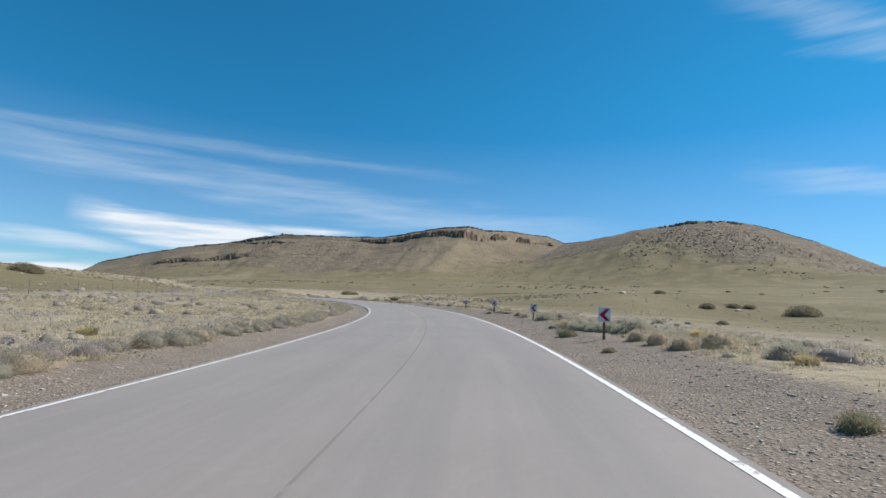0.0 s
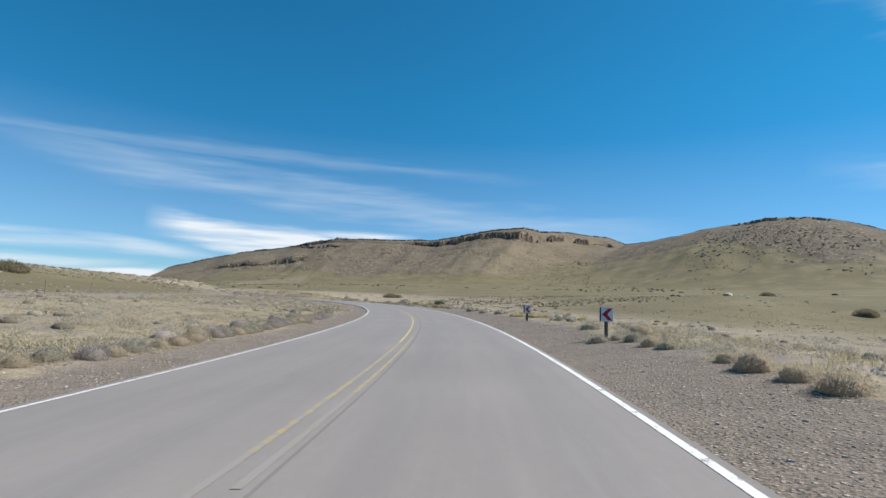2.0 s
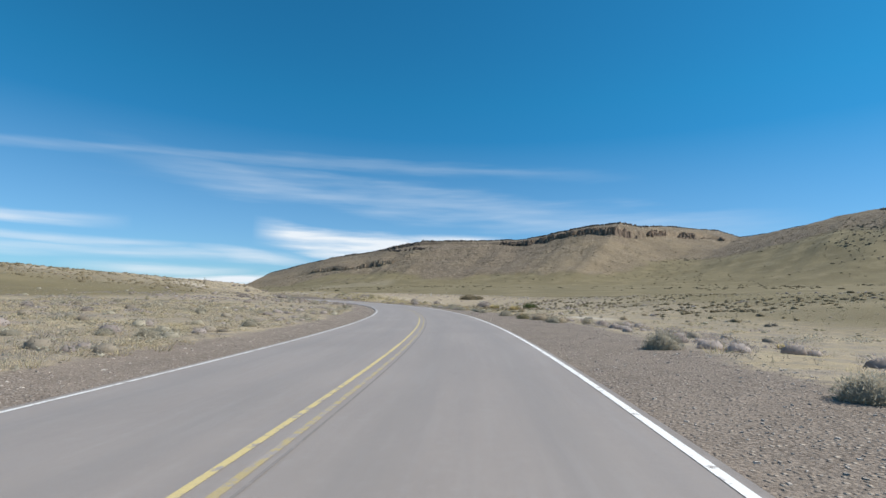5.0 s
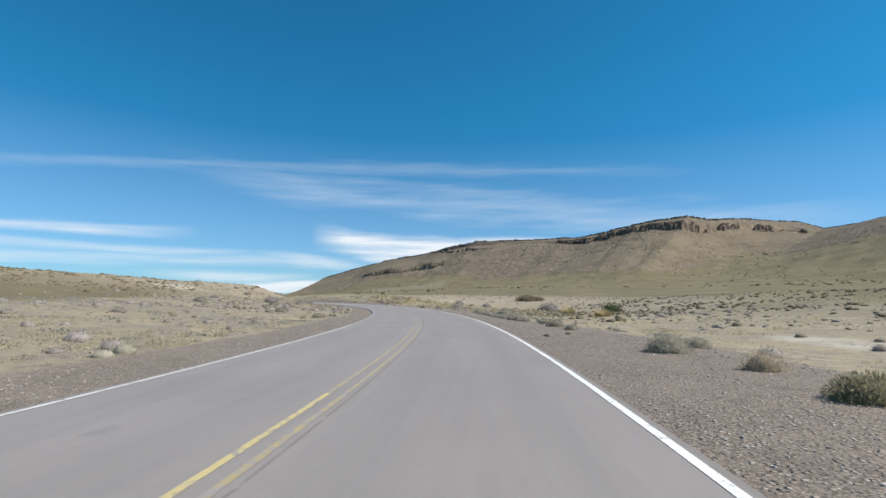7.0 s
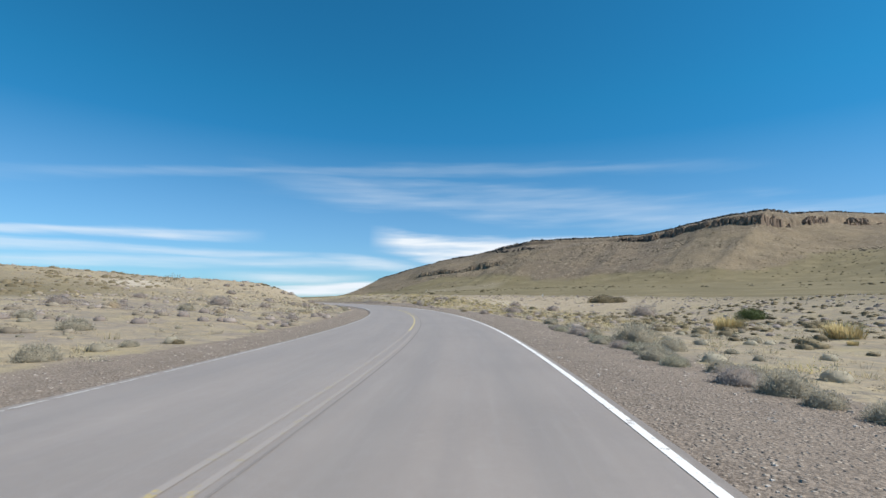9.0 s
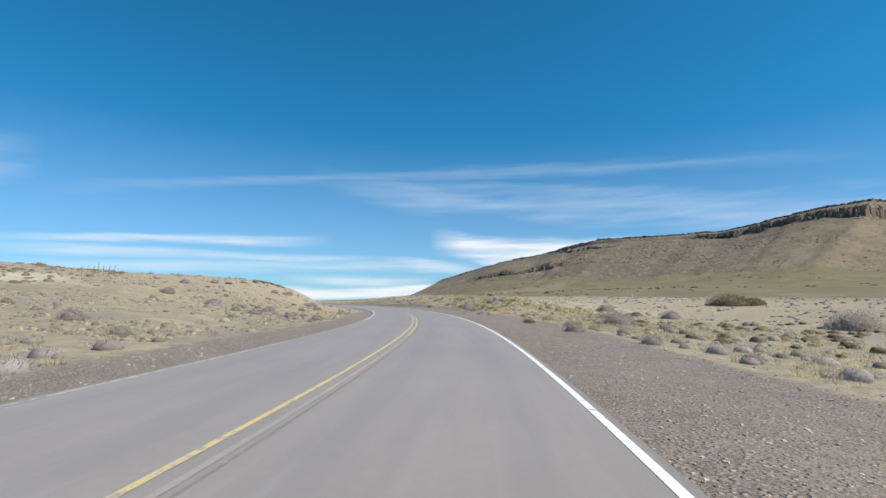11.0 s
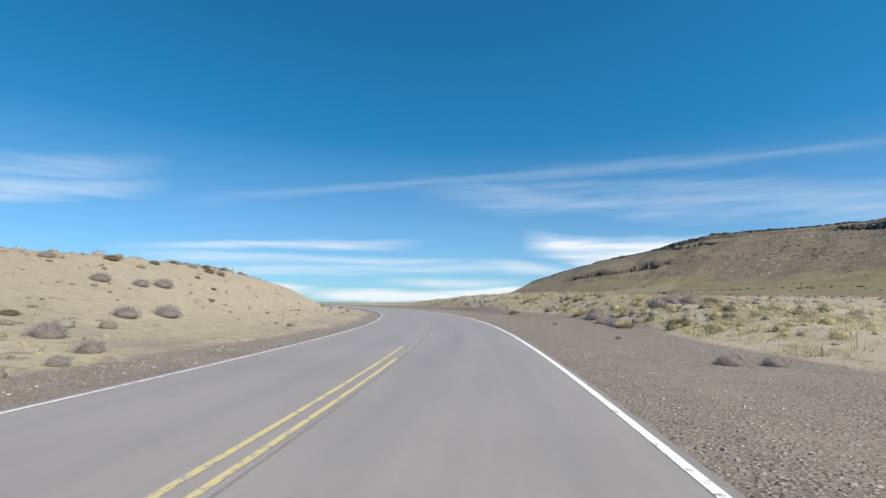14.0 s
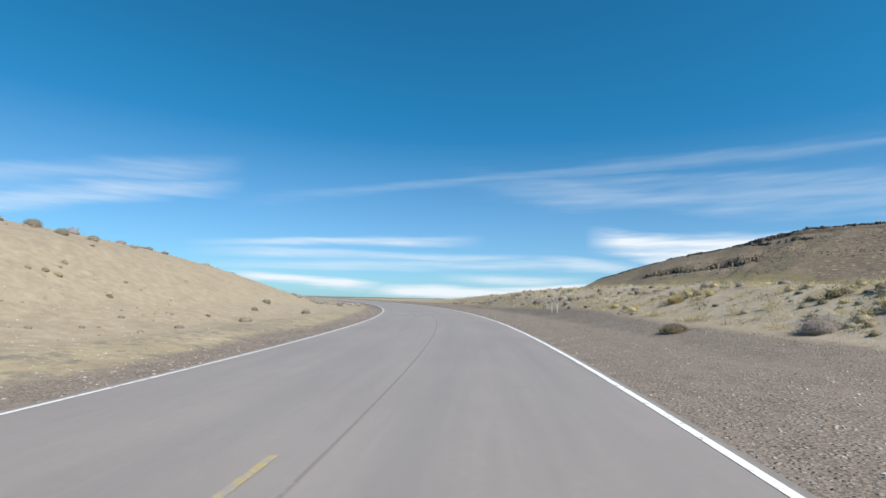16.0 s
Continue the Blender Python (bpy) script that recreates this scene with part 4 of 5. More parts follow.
def hummock(rs, n, flat=0.3, size=(0.05, 0.10)):
    """A dense lumpy cushion of diameter 1 with small leaves standing out of it."""
    a = np.arange(8) * 0.7854
    v = [(0, 0, 0.62 * flat)]
    for z, k in ((-0.03, 0.33), (0.30 * flat, 0.31), (0.52 * flat, 0.18)):
        r = k * (1 + rs.normal(0, 0.14, 8))
        v += list(zip(r * np.cos(a + rs.normal(0, 0.15, 8)), r * np.sin(a), z + rs.normal(0, 0.09 * flat, 8) * (z > 0)))
    f = []
    for i in range(8):
        j = (i + 1) % 8
        for o in (1, 9):
            f += [(o + i, o + j, o + 8 + j), (o + i, o + 8 + j, o + 8 + i)]
        f.append((17 + i, 17 + j, 0))
    lv, lf = leaves(rs, n, flat, size, 0.45)
    return np.concatenate([np.array(v), lv]), np.concatenate([np.array(f), lf + 25])


def mat(rs, n, flat=0.2):
    """Loose low growth over a patch of diameter 1: slim leaves and stalks at all angles, thicker towards the middle."""
    a, r = rs.uniform(0, 2 * np.pi, n), 0.5 * rs.uniform(0, 1, n) ** 0.7
    r = r * (1 + 0.3 * np.sin(3 * a + rs.uniform(0, 6)))
    top = flat * np.clip(1 - 4.4 * r * r, 0.15, 1)
    p = np.stack([r * np.cos(a), r * np.sin(a), top * rs.uniform(-0.1, 0.75, n)], -1)
    d = rs.normal(0, 0.8, (n, 3)) + (0, 0, 0.8)
    d /= np.linalg.norm(d, axis=1, keepdims=True)
    w = np.cross(d, rs.normal(0, 1, (n, 3)))
    w /= np.linalg.norm(w, axis=1, keepdims=True)
    t = rs.uniform(0.035, 0.09, n)[:, None]
    return np.stack([p - w * t * 0.3, p + w * t * 0.3, p + d * t * (1, 1, 0.7)], 1).reshape(-1, 3), np.arange(3 * n).reshape(n, 3)


def twigs(rs, n, reach=0.46, flat=0.6, thick=0.009):
    """Tapered three-sided sticks from the foot outwards."""
    vs, fs = [], []
    for i in range(n):
        a, e = rs.uniform(0, 6.283), rs.uniform(0.25, 1.45)
        tip = np.array([math.cos(a) * math.cos(e), math.sin(a) * math.cos(e), math.sin(e) * 1.9 * flat]) * reach * rs.uniform(0.7, 1.05)
        mid = tip * 0.5 + rs.normal(0, 0.03, 3)
        foot = np.array([math.cos(a) * 0.05, math.sin(a) * 0.05, -0.03])
        b = len(vs)
        for c, t in ((foot, thick), (mid, thick * 0.7), (tip, thick * 0.2)):
            for k in range(3):
                q = a + 2.094 * k
                vs.append(c + np.array([math.cos(q) * t, math.sin(q) * t, 0]))
        for k in range(3):
            l = (k + 1) % 3
            for o in (0, 3):
                fs += [(b + o + k, b + o + l, b + o + 3 + l), (b + o + k, b + o + 3 + l, b + o + 3 + k)]
    return np.array(vs), np.array(fs)


def blades(rs, n, length=(0.45, 0.8), lean=0.75, width=0.012, foot=0.16):
    """Grass blades that rise from a tuft and bend outwards."""
    a = rs.uniform(0, 2 * np.pi, n)
    r = foot * np.sqrt(rs.uniform(0, 1, n))
    base = np.stack([r * np.cos(a), r * np.sin(a), np.full(n, -0.02)], -1)
    out = a + rs.normal(0, 0.5, n)
    k, l = rs.uniform(0.1, lean, n), rs.uniform(*length, n)
    dirx = np.stack([np.cos(out), np.sin(out), np.zeros(n)], -1)
    mid = base + dirx * (l * k * 0.35)[:, None] + np.stack([np.zeros(n), np.zeros(n), l * 0.6], -1)
    tip = base + dirx * (l * k)[:, None] + np.stack([np.zeros(n), np.zeros(n), l * (1 - 0.35 * k)], -1)
    w = np.stack([-np.sin(out), np.cos(out), np.zeros(n)], -1) * width
    v = np.stack([base - w, base + w, mid + w * 0.7, mid - w * 0.7, tip], 1).reshape(-1, 3)
    i = 5 * np.arange(n)[:, None]
    return v, np.concatenate([i + (0, 1, 2), i + (0, 2, 3), i + (3, 2, 4)])


KINDS = {
    # foliage material, label, category, height for width
    "sage": (SAGE, "low grey-green steppe shrub with dense small leaves", "shrub", 0.34),
    "tan": (TAN, "dry tan roadside shrub with fine twigs", "shrub", 0.36),
    "grey": (GREY, "dry grey-brown steppe shrub with bare twigs", "shrub", 0.33),
    "olive": (OLIVE, "dark olive-green rounded steppe shrub", "shrub", 0.30),
    "dark": (DARK, "dark brown-green cushion shrub in pale grass", "shrub", 0.25),
    "green": (GREEN, "spreading grey-green cushion shrub beside the gravel", "shrub", 0.25),
    "bush": (BUSH, "dense deep green bush among dry shrubs", "bush", 0.30),
    "gold": (GOLD, "golden dry tussock of coarse grass", "tussock", 0.75),
}
MODELS = {}
for kind, (leaf, label, category, flat) in KINDS.items():
    MODELS[kind] = []
    for variant in range(3):
        rs = np.random.RandomState(len(MODELS) * 10 + variant)
        if kind == "gold":
            pieces = [("tuft", *blades(rs, 420, (0.28, 0.52), 1.0, 0.009, 0.3), leaf), ("thatch", *blades(rs, 120, (0.12, 0.3), 1.2, 0.009, 0.33), STRAW)]
        else:
            dry = kind in ("grey", "tan")
            pieces = [("foliage", *cushion(rs, 2400, flat, (0.012, 0.030) if dry else (0.013, 0.033), 0.26 if dry else 0.20), leaf), ("branchwork", *twigs(rs, 22, 0.5 if dry else 0.43, flat, 0.006), BRANCH)]
        MODELS[kind].append([(n, mesh_of(n, v, f, m, smooth=True)) for n, v, f, m in pieces])


def plant(kind, rho, theta, width, rs, label=""):
    leaf, text, category, flat = KINDS[kind]
    thing = tagged(new("tussock" if kind == "gold" else "shrub"), label or text, category, "tussocks" if kind == "gold" else "steppe shrubs")
    for name, me in MODELS[kind][rs.randrange(3)]:
        new(name, me).parent = thing
    s = width * (1.15 if kind != "gold" else 1.3)
    thing.matrix_world = spot(rho, theta, rs.uniform(0, 360), -0.02 * s) @ Matrix.Diagonal((s, s * rs.uniform(0.8, 1.1), s * rs.uniform(0.85, 1.1), 1))


rng = random.Random(11)
for kind, places in PLANTS.items():
    for rho, th, width in places:
        plant(kind, rho, th, width, rng)
# the row of grey shrubs along the outer verge
th = 26.15
while th < 31.5:
    plant(rng.choice(("sage", "grey", "sage", "green")), 6.6 + rng.uniform(-0.25, 0.45) + 0.25 * max(0.0, th - 28.5), th, rng.uniform(0.5, 0.95), rng)
    th += rng.uniform(0.1, 0.26)
# the low hedge of shrubs that lines the inner verge
th = -4.2
while th < 10.5:
    plant(rng.choice(("sage", "tan", "sage", "grey")), -5.75 - rng.random() ** 2 * 0.7, th, rng.uniform(0.55, 1.0), rng)
    th += rng.uniform(0.12, 0.3)
# the rest of the roadside rows, between those above
for i in range(120):
    th = rng.uniform(-5, 64)
    right = rng.random() < 0.55
    if right:
        edge = float(np.interp(th, (0, 8, 14, 22, 27, 34, 40, 46, 48, 51, 60), (7.2, 7.4, 6.9, 9.0, 7.2, 8.4, 10.5, 10.4, 11.2, 10.8, 8.2)))
        rho = edge + (3.0 if 8 < th < 18 else 0.4) + rng.random() ** 1.6 * 16
        kind = rng.choice(("gold", "grey", "gold", "olive", "sage") if th > 42 else ("sage", "sage", "tan", "gold", "grey") if th < 34 else ("grey", "sage", "gold", "grey"))
    else:
        rho = -(7.0 + rng.random() ** 1.5 * 17)
        if 45.5 < th < 61 and rng.random() < 0.8:
            rho = -(17 + rng.random() * 7)
        kind = rng.choice(("sage", "grey", "tan", "sage"))
    plant(kind, rho, th, rng.uniform(0.35, 0.95), rng)


# ---- what nobody could count ----
def scatter(name, template, rho, theta, size, rs, material, label, category, squash=(0.8, 1.2), sink=0.02, smooth=True):
    """One object of many small copies of a template, set on the ground."""
    tv, tf = template
    n, k = len(rho), len(tv)
    a = rs.uniform(0, 2 * np.pi, n)
    c, s = np.cos(a)[:, None], np.sin(a)[:, None]
    vx = (tv[None, :, 0] * c - tv[None, :, 1] * s) * size[:, None]
    vy = (tv[None, :, 0] * s + tv[None, :, 1] * c) * size[:, None]
    vz = tv[None, :, 2] * (size * rs.uniform(*squash, n))[:, None]
    x, y = polar(rho, theta)
    z = height(rho, theta) - sink * size
    v = np.stack([vx + x[:, None], vy + y[:, None], vz + z[:, None]], -1).reshape(-1, 3)
    f = (tf[None] + (np.arange(n) * k)[:, None, None]).reshape(-1, 3)
    me = mesh_of(name, v, f, material, smooth=smooth)
    return tagged(new(name, me), label, category, kind="stuff")


def pebble(rs):
    """An angular flat stone: a smaller uneven top over a wider foot."""
    a = np.arange(4) * 1.5708 + rs.normal(0, 0.25, 4)
    k = rs.uniform(0.38, 0.55, 4)
    foot = np.stack([k * np.cos(a), k * np.sin(a), np.full(4, -0.15)], -1)
    k = k * rs.uniform(0.55, 0.85, 4)
    top = np.stack([k * np.cos(a + 0.2), k * np.sin(a + 0.2), rs.uniform(0.14, 0.27, 4)], -1)
    f = [(4, 5, 6), (4, 6, 7)]
    for i in range(4):
        j = (i + 1) % 4
        f += [(i, j, 4 + j), (i, 4 + j, 4 + i)]
    return np.concatenate([foot, top]), np.array(f)


def near_road(rs, n, lo, hi, t0, t1, power=1.0):
    side = np.where(rs.uniform(0, 1, n) < 0.62, 1.0, -1.0)
    return side * (lo + (hi - lo) * rs.uniform(0, 1, n) ** power), rs.uniform(t0, t1, n)


rs = np.random.RandomState(5)
def off_verge(r, t, ragged):
    """True where plants may stand: past the gravel, and off the bare face of the cutting."""
    edge = np.where(r > 0, np.interp(t, VERGE_TH, VERGE), np.interp(t, LEFT_TH, LEFT_VERGE) + 0.3 * np.sin(2 * t))
    return (np.abs(r) > edge + ragged) & ~((r < 0) & (t > 46) & (t < 61) & (r > -17.5) & (rs.uniform(0, 1, len(r)) < np.interp(t, (45, 48), (0.5, 0.97))))


for i in range(5):
    r, t = near_road(rs, 15000, 3.95, 12.5, -6, 62, 1.2)
    keep = ~off_verge(r, t, 1.5 * rs.uniform(0, 1, len(r)) ** 2) & (np.abs(r) < 12) & (fbm(*polar(r, t), 1.6, 3, seed=33) + 0.5 * rs.uniform(0, 1, len(r)) > 0.0)
    scatter("gravel", pebble(rs), r[keep], t[keep], 0.024 + 0.062 * rs.uniform(0, 1, keep.sum()) ** 2.2, rs, STONE, "loose grey and pale gravel on the road's verge", "gravel", sink=0.05, smooth=False)


# the windrow of larger pale stones along the outer edge of the verge
r, t = near_road(rs, 9000, 0, 1, -6, 62)
r = np.sign(r) * (np.where(r > 0, np.interp(t, VERGE_TH, VERGE), np.interp(t, LEFT_TH, LEFT_VERGE)) - 0.5 + rs.normal(0, 0.55, 9000))
keep = (np.abs(r) > 4.2) & (fbm(*polar(r, t), 3.0, 3, seed=35) > np.where(r > 0, -0.15, 0.15))
scatter("gravel", pebble(rs), r[keep], t[keep], 0.03 + 0.09 * rs.uniform(0, 1, keep.sum()) ** 2.4, rs, STONE, "larger pale stones pushed to the edge of the verge", "gravel", sink=0.05, smooth=False)


def tuft(n):
    """A few bent blades, one leaf each."""
    v, f = blades(rs, n, (0.3, 0.65), 1.5, 0.02, 0.45)
    v = v.reshape(n, 5, 3)[:, (0, 1, 4)].reshape(-1, 3)
    return v, np.arange(3 * n).reshape(n, 3)


for i, (m, text) in enumerate(((PALE, "pale dry steppe grass in short tufts"), (STRAW, "straw-coloured dry grass tufts"), (DULL, "dull grey-brown dead grass tufts"), (PALE, "pale dry steppe grass in short tufts"))):
    r, t = near_road(rs, 9500, 6.0, 48.0, -7, 66, 1.5)
    patch = fbm(*polar(r, t), 6, 3, seed=31 + i)
    keep = (patch > -0.25) & ~((r > 14) & (t < 24) & (rs.uniform(0, 1, len(r)) < 0.6)) & off_verge(r, t, 1.2 * rs.uniform(0, 1, len(r)))
    scatter("dry_grass", tuft(11), r[keep], t[keep], rs.uniform(0.12, 0.30, keep.sum()), rs, m, text, "grass")
r, t = -(5.6 + 19 * rs.uniform(0, 1, 9000) ** 1.3), rs.uniform(-7, 24, 9000)
keep = (fbm(*polar(r, t), 5, 3, seed=37) > -0.1) & off_verge(r, t, 0.3)
scatter("straw_mat", tuft(26), r[keep], t[keep], rs.uniform(0.2, 0.42, keep.sum()), rs, PALE, "matted pale straw beside the gravel", "grass")
# low cushions over the plain
for j, (m, text, lo, hi, count, size) in enumerate((
    (SAGE, "low grey-green shrubs scattered over the steppe", 6, 80, 3600, (0.25, 0.9)),
    (MAUVE, "low mauve-grey shrubs scattered over the steppe", 6, 80, 5200, (0.3, 1.25)),
    (DULL, "low dull brown cushions scattered over the steppe", 6, 80, 4200, (0.25, 1.0)),
    (OLIVE, "small olive tufts scattered over the slope", 12, 90, 2500, (0.15, 0.5)),
)):
    r, t = near_road(rs, count, lo, hi, -7, 68, 1.25)
    patch = fbm(*polar(r, t), 16, 3, seed=41 + j)
    keep = (patch > -0.1) & off_verge(r, t, 0.8 * rs.uniform(0, 1, len(r)))
    keep &= ~((r > 13 + 4 * rs.uniform(0, 1, len(r))) & (t < 25) & (rs.uniform(0, 1, len(r)) < 0.8))
    keep &= ~((r < -34) & (t < 42) & (rs.uniform(0, 1, len(r)) < 0.8))
    width = rs.uniform(0, 1, len(r)) ** 1.6 * (size[1] - size[0]) + size[0]
    for near in (True, False):
        pick = keep & ((np.abs(r) < 24) == near)
        form = cushion(rs, 80, 0.30, (0.032, 0.066), 0.22, 9, (-0.3, 0.1, 0.5, 0.85)) if near else hummock(rs, 8, 0.32, (0.04, 0.09))
        scatter("steppe_shrubs", form, r[pick], t[pick], width[pick], rs, m, text, "shrubs")
# flat mats of grey scrub and pale grass that run into one another
for j, (m, count, lo, hi, t0, t1, text) in enumerate((
    (MAUVE, 1900, -34, -7.5, -7, 34, "mauve-grey scrub mats on the inner steppe"),
    (SAGE, 1500, -30, -6.5, -7, 26, "grey-green scrub mats on the inner steppe"),
    (PALE, 2000, -26, -6.0, -7, 24, "pale dry grass mats on the inner steppe"),
    (MAUVE, 1500, 8.0, 26, -6, 19, "mauve-grey scrub mats beyond the outer verge"),
    (SAGE, 900, 7.5, 24, -6, 19, "grey-green scrub mats beyond the outer verge"),
    (PALE, 900, 7.0, 20, -6, 32, "pale dry grass mats beyond the outer verge"),
)):
    r, t = rs.uniform(lo, hi, count), rs.uniform(t0, t1, count)
    keep = (fbm(*polar(r, t), 9, 4, 0.65, seed=151 + j) > (0.12 if j != 2 else 0.0)) & off_verge(r, t, 0.4)
    scatter("scrub_mat", mat(rs, 100, 0.17), r[keep], t[keep], 0.4 + 1.3 * rs.uniform(0, 1, keep.sum()) ** 1.6, rs, m, text, "scrub")
# dark shrubs over the inner ridge
r, t = -rs.uniform(30, 75, 900), rs.uniform(34, 47, 900)
keep = fbm(*polar(r, t), 12, 3, seed=161) > -0.15
scatter("ridge_shrubs", hummock(rs, 14, 0.34, (0.03, 0.08)), r[keep], t[keep], 0.35 + 1.0 * rs.uniform(0, 1, keep.sum()) ** 2, rs, DARK, "dark brown shrubs dotting the eroded ridge", "shrubs")
# dark shrubs on the rolling ground beyond the verge
r, t = rs.uniform(14, 115, 2600), rs.uniform(17, 42, 2600)
keep = (fbm(*polar(r, t), 20, 3, seed=81) + 0.3 * step(120, 40, r) > 0.1) & (rs.uniform(0, 1, 2600) < step(20, 27, t + 0.06 * (40 - r)))
scatter("hillock_shrubs", hummock(rs, 60, 0.36, (0.03, 0.07)), r[keep], t[keep], rs.uniform(0.45, 1.25, keep.sum()), rs, DARK, "dark olive-brown shrubs dotting the rolling ground", "shrubs")
r, t = rs.uniform(20, 120, 4500), rs.uniform(9, 32, 4500)
keep = fbm(*polar(r, t), 12, 3, seed=83) > -0.1
scatter("low_tufts", hummock(rs, 6, 0.30, (0.05, 0.12)), r[keep], t[keep], rs.uniform(0.15, 0.38, keep.sum()), rs, OLIVE, "small olive tufts speckling the grassy slope", "undergrowth")
# small tufts on the bank of the cutting
for m, count, text in ((DULL, 2000, "small dry tufts on the sandy bank"), (DARK, 320, "small dark tufts on the sandy bank"), (PALE, 1800, "pale dry grass on the sandy bank")):
    r, t = -rs.uniform(7.5, 30, count), 35 + 24 * rs.uniform(0, 1, count) ** 1.8
    keep = (fbm(*polar(r, t), 7, 3, seed=91) + 0.45 * step(50, 42, t) > 0.25)
    scatter("bank_tufts", hummock(rs, 12, 0.42, (0.05, 0.11)), r[keep], t[keep], 0.07 + 0.36 * rs.uniform(0, 1, keep.sum()) ** 2, rs, m, text, "undergrowth")
# the rank growth right beside the gravel
for j, (m, count, text) in enumerate(((STRAW, 3600, "straw-coloured grass rank along the edge of the gravel"), (DULL, 3600, "dull dead growth along the edge of the gravel"), (SAGE, 2600, "grey-green low growth along the edge of the gravel"))):
    r, t = near_road(rs, count, 5.4, 11.0, -7, 44, 1.8)
    keep = off_verge(r, t, 0.15) & (rs.uniform(0, 1, count) < np.where(r > 0, step(11, 5, t) + 0.10, 0.75 * step(22, 6, t) + 0.12)) & (fbm(*polar(r, t), 5, 3, seed=71 + j) > -0.2)
    scatter("roadside_growth", tuft(38) if j == 0 else mat(rs, 110, 0.34), r[keep], t[keep], rs.uniform(0.25, 0.6, keep.sum()) * (1.0 if j == 0 else 1.3), rs, m, text, "undergrowth")
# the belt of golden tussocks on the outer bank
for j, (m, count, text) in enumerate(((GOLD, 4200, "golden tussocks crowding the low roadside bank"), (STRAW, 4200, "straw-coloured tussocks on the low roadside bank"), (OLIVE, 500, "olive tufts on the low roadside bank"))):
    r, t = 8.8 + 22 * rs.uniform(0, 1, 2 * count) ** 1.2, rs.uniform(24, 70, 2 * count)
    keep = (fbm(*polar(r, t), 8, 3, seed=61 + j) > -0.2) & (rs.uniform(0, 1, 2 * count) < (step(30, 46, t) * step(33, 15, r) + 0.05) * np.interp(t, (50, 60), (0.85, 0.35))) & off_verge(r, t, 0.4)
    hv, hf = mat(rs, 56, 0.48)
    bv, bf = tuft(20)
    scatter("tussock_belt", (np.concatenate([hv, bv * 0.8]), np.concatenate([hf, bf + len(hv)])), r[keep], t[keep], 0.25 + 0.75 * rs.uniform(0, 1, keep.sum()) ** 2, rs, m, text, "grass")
# rounder golden clumps on the same bank
r, t = 10.5 + 12 * rs.uniform(0, 1, 1500), rs.uniform(43, 62, 1500)
keep = (fbm(*polar(r, t), 7, 3, seed=66) > 0.0) & off_verge(r, t, 0.5)
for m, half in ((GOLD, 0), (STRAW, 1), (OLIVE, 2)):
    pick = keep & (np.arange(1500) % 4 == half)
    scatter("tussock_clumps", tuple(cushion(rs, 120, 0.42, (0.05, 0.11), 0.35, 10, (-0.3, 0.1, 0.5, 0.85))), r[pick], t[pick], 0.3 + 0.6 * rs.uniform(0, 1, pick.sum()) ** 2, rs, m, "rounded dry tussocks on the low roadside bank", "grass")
r = 75 + 960 * rs.uniform(0, 1, 9000) ** 0.7
t = rs.uniform(8, 122, 9000)
patch = fbm(*polar(r, t), 120, 3, seed=51)
keep = (patch + 0.25 * step(380, 620, r) > 0.12) & (rs.uniform(0, 1, 9000) < 0.14 + 0.7 * step(220, 430, r))
scatter("far_shrubs", hummock(rs, 2, 0.30, (0.05, 0.11)), r[keep], t[keep], 1.2 + 3.6 * rs.uniform(0, 1, keep.sum()) ** 1.5, rs, SPECK, "dark scattered shrubs on the far plain and hillsides", "shrubs")


# ---- the hills' rock ----
def cliff_band(name, label, ths, rhos, highs, wide, per_degree, material, gaps, seed, lift=0.0, behind=3.0):
    """A broken band of upright rock pillars along a hillside; their tops stand by lift over the ground a little behind."""
    q = np.random.RandomState(seed)
    n = int((ths[-1] - ths[0]) * per_degree)
    t = q.uniform(ths[0], ths[-1], n)
    t = t[fbm(t, t * 0, 1.1, 3, gain=0.7, seed=seed) > gaps]
    n = len(t)
    r = (rhos(t) if callable(rhos) else np.interp(t, ths, rhos) + 9 * fbm(t, t * 0, 2.2, 3, seed=seed + 1)) + q.normal(0, 3.0, n)
    h = np.interp(t, ths, highs) * np.clip(0.85 + 1.2 * fbm(t, t * 0, 0.9, 3, seed=seed + 2), 0.25, 1.5) * q.uniform(0.5, 1.2, n)
    w = q.uniform(*wide, n)
    x, y = polar(r, t)
    top = height(r + behind, t) + lift * h
    a = q.uniform(0, 6.28, n)[:, None] + np.arange(6)[None] * 1.0472 + q.normal(0, 0.2, (n, 6))
    k = q.uniform(0.7, 1.2, (n, 6)) * w[:, None] * 0.5
    lean = q.uniform(0.4, 0.95, n)[:, None]
    low = np.stack([x[:, None] + k * np.cos(a), y[:, None] + k * np.sin(a), np.repeat((top - h * 1.6)[:, None], 6, 1)], -1)
    high = np.stack([x[:, None] + lean * k * np.cos(a), y[:, None] + lean * k * np.sin(a), top[:, None] - q.uniform(0, 0.5, (n, 6)) * h[:, None]], -1)
    v = np.concatenate([low, high], 1).reshape(-1, 3)
    f = [(i, (i + 1) % 6, 6 + (i + 1) % 6) for i in range(6)] + [(i, 6 + (i + 1) % 6, 6 + i) for i in range(6)] + [(6, 7, 8), (6, 8, 9), (6, 9, 10), (6, 10, 11)]
    f = (np.array(f)[None] + (np.arange(n) * 12)[:, None, None]).reshape(-1, 3)
    tagged(new(name, mesh_of(name, v, f, material)), label, "cliff", kind="stuff")


def cap_foot(t):
    return on_slope(brink_line(t) + 0.008, t)


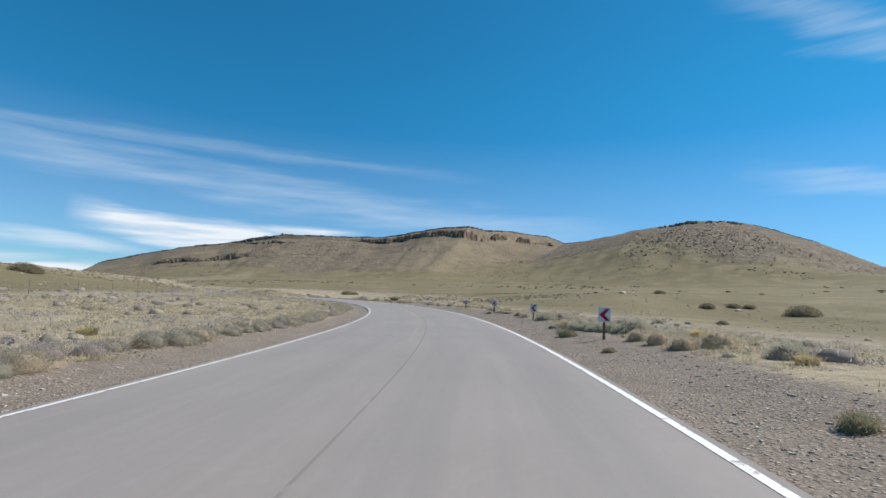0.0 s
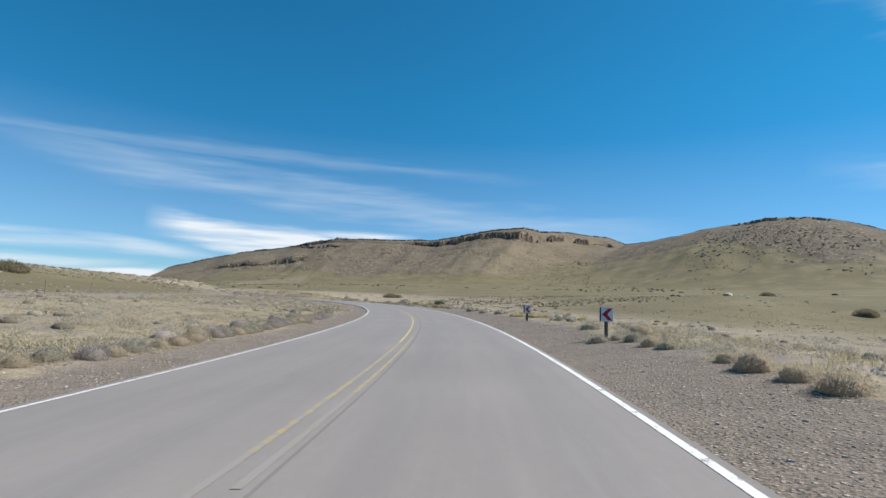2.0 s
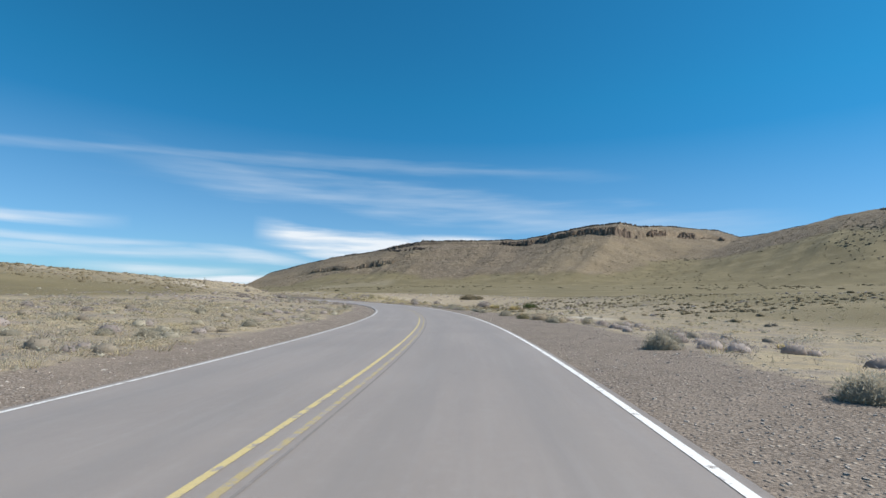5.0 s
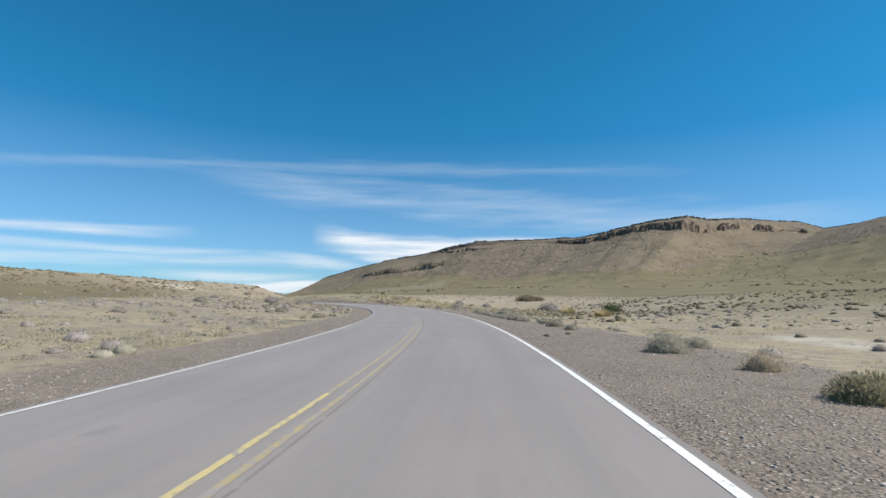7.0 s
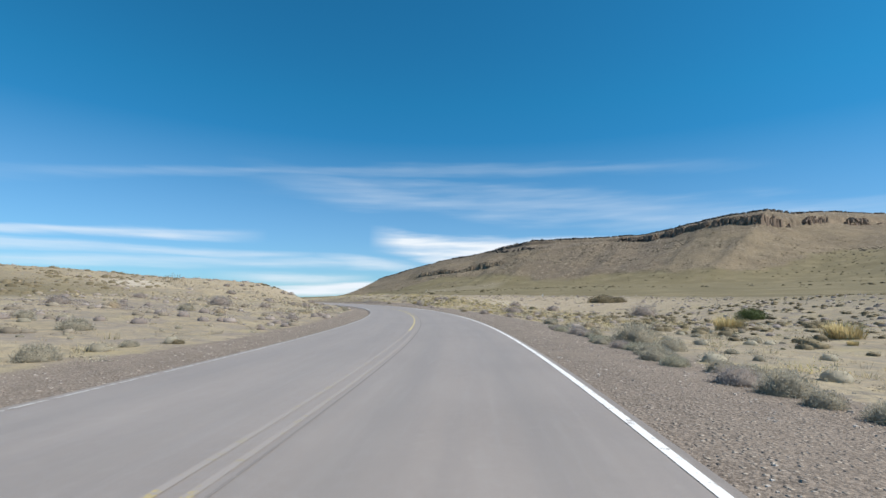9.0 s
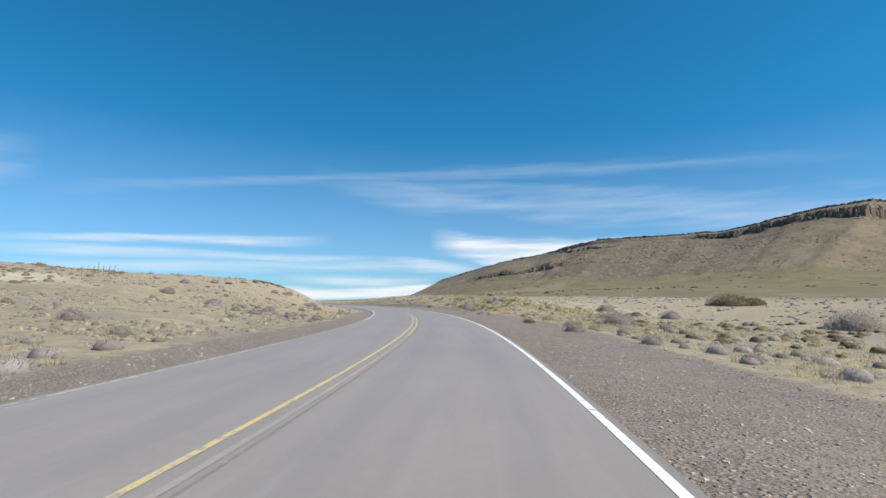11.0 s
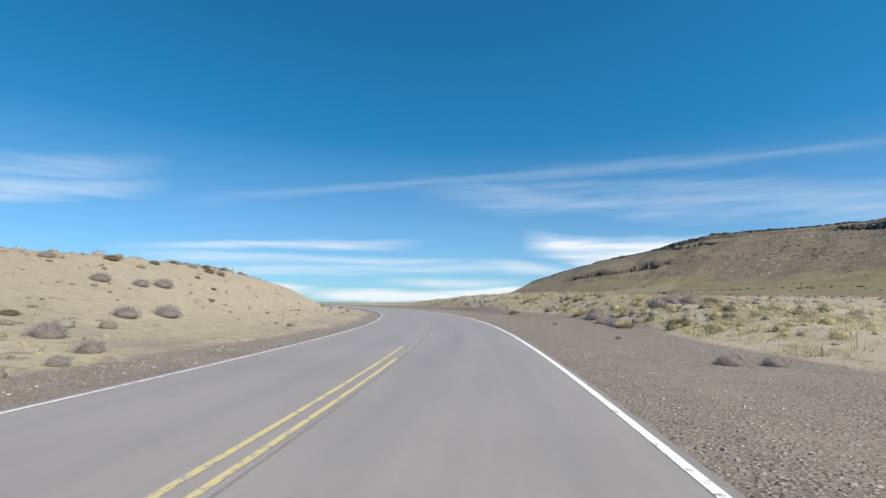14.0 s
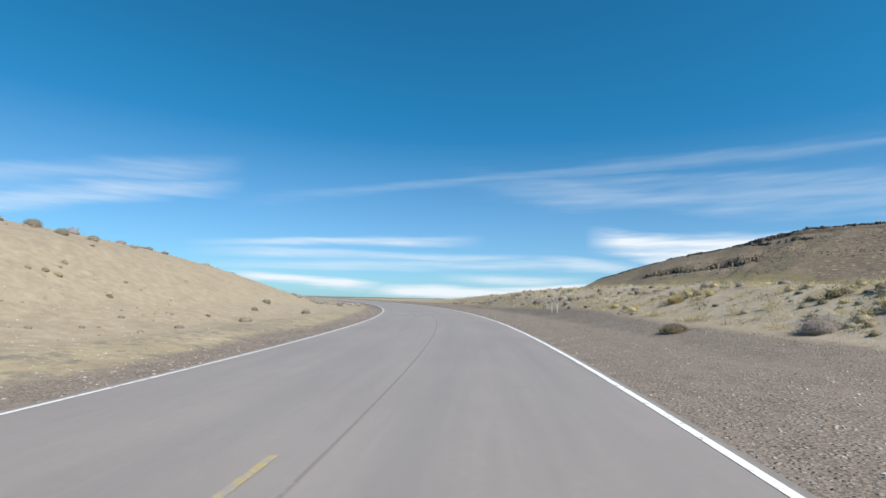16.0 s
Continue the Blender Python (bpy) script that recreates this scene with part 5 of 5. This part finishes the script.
CAP_TH = (68.5, 70, 72, 73.5, 75, 78.5, 81.6, 84, 88.5)
cliff_band("rock_cliff", "brown fluted cliff under the mesa's edge", CAP_TH, cap_foot, (3, 7, 11, 12, 12, 11, 8, 7, 3), (3, 9), 40, CLIFF, -0.22, 101, 0.0, 10)
cliff_band("rock_cliff", "fallen brown crags below the mesa's cliff", CAP_TH, lambda t: cap_foot(t) - 9, (2, 4, 6, 7, 8, 8, 7, 6, 3), (3, 7), 9, CLIFF, 0.0, 104, 0.5, 3)
cliff_band("rock_ledge", "fluted pale brown rock ledge low on the mesa", (98.8, 101, 104, 107, 110), lambda t: on_slope(ledge_line(t) + 0.006, t), (4, 8, 10, 8, 3), (1.8, 4.5), 42, LEDGE, -0.15, 107, 0.0, 9)
cliff_band("rock_ledge", "broken rock ledge low on the mesa", (103, 105, 108), (752, 752, 765), (5, 6, 4), (3, 6), 9, LEDGE, 0.05, 110, 0.4, 2)
cliff_band("rock_ledge", "dark rock band under the mesa's rim", (96.5, 98.5, 101.8), (878, 886, 938), (6, 10, 6), (5, 9), 16, BASALT_AND_SHADE, -0.3, 113, 0.5, 2)
# the shade on this mesa face is put into the crags' near-black colour
cliff_band("rock_ledge", "mesa crags in dark rock that stands for a hollow's shade", (83.5, 85.3, 88.5), lambda t: cap_foot(t) - 5, (9, 16, 6), (6, 11), 12, BASALT_AND_SHADE, -0.05, 116, 0.3, 5)
cliff_band("rock_cliff", "low brown crags under the round hill's top", (48.5, 51, 53, 55.5), lambda t: cap_foot(t) - 3, (5, 9, 9, 4), (4, 8), 14, CLIFF, -0.1, 119, 0.25, 6)
RIM_TH, RIM_OUT = CREST_TH[4:31], tuple(o - 5 for o in CREST_OUT[4:31])
cliff_band("rim_rock", "dark broken basalt rim along the mesa's crest", RIM_TH, RIM_OUT, tuple(float(np.interp(t, (43, 48, 50, 54, 57, 66, 70, 78, 86, 92, 95, 101, 103, 106, 118), (0.5, 4, 6, 6, 2, 2, 6, 7, 5, 6, 10, 10, 7, 8, 5))) for t in RIM_TH), (4, 9), 26, BASALT_AND_SHADE, -0.55, 122, 0.3, 5)
for name, label, span, out, count, size, m in (
    ("scree", "weathered rocks strewn down the round hill", (40, 57), (600, 860), 1500, (1.0, 5.0), SCREE),
    ("scree", "rocks fallen below the mesa's cliffs", (68, 98), (720, 900), 2200, (1.0, 5.0), SCREE),
    ("scree", "dark fallen blocks on the mesa's slope", (82, 110), (700, 900), 900, (0.8, 3.4), BASALT_AND_SHADE),
    ("pale_outcrop", "pale rock outcrops on the grassy ridge", (35.5, 45.5), (-58, -33), 240, (0.15, 0.6), LEDGE),
    ("pale_outcrop", "pale rock outcrops at the mesa's foot", (97, 106), (515, 605), 60, (1.5, 5.0), PALE_ROCK),
):
    r, t = rs.uniform(*out, count), rs.uniform(*span, count)
    keep = fbm(*polar(r, t), 70 if r[0] > 0 else 12, 3, seed=131) + rs.normal(0, 0.12, count) > (0.02 if name == "scree" else 0.1)
    scatter(name, pebble(rs), r[keep], t[keep], size[0] + (size[1] - size[0]) * rs.uniform(0, 1, keep.sum()) ** 2, rs, m, label, "rocks", smooth=False)


# ---- pale boulders ----
def boulder(m, s, rs):
    bm = bmesh.new()
    bmesh.ops.create_icosphere(bm, subdivisions=3, radius=0.5)
    for v in bm.verts:
        v.co *= 1 + 0.22 * noise.noise(v.co * 2.3 + Vector((s, 0, 0))) + 0.08 * noise.noise(v.co * 6)
        v.co.z = max(v.co.z * 0.6, -0.12)
    me = bpy.data.meshes.new("boulder")
    bm.to_mesh(me)
    bm.free()
    me.materials.append(PALE_ROCK)
    ob = tagged(new("boulder", me), "pale weathered boulder on the grassy slope", "rock", "pale boulders")
    ob.matrix_world = m @ Matrix.Diagonal((s, s * 0.7, s * 0.8, 1))


rng = random.Random(21)
for rho, th, s in ((70, 22.4, 2.4), (71, 21.7, 1.2), (69, 20.6, 1.0), (74, 16.7, 1.4), (73, 21.0, 0.8), (76, 22.9, 1.1)):
    boulder(spot(rho, th, rng.uniform(0, 360)), s, rng)
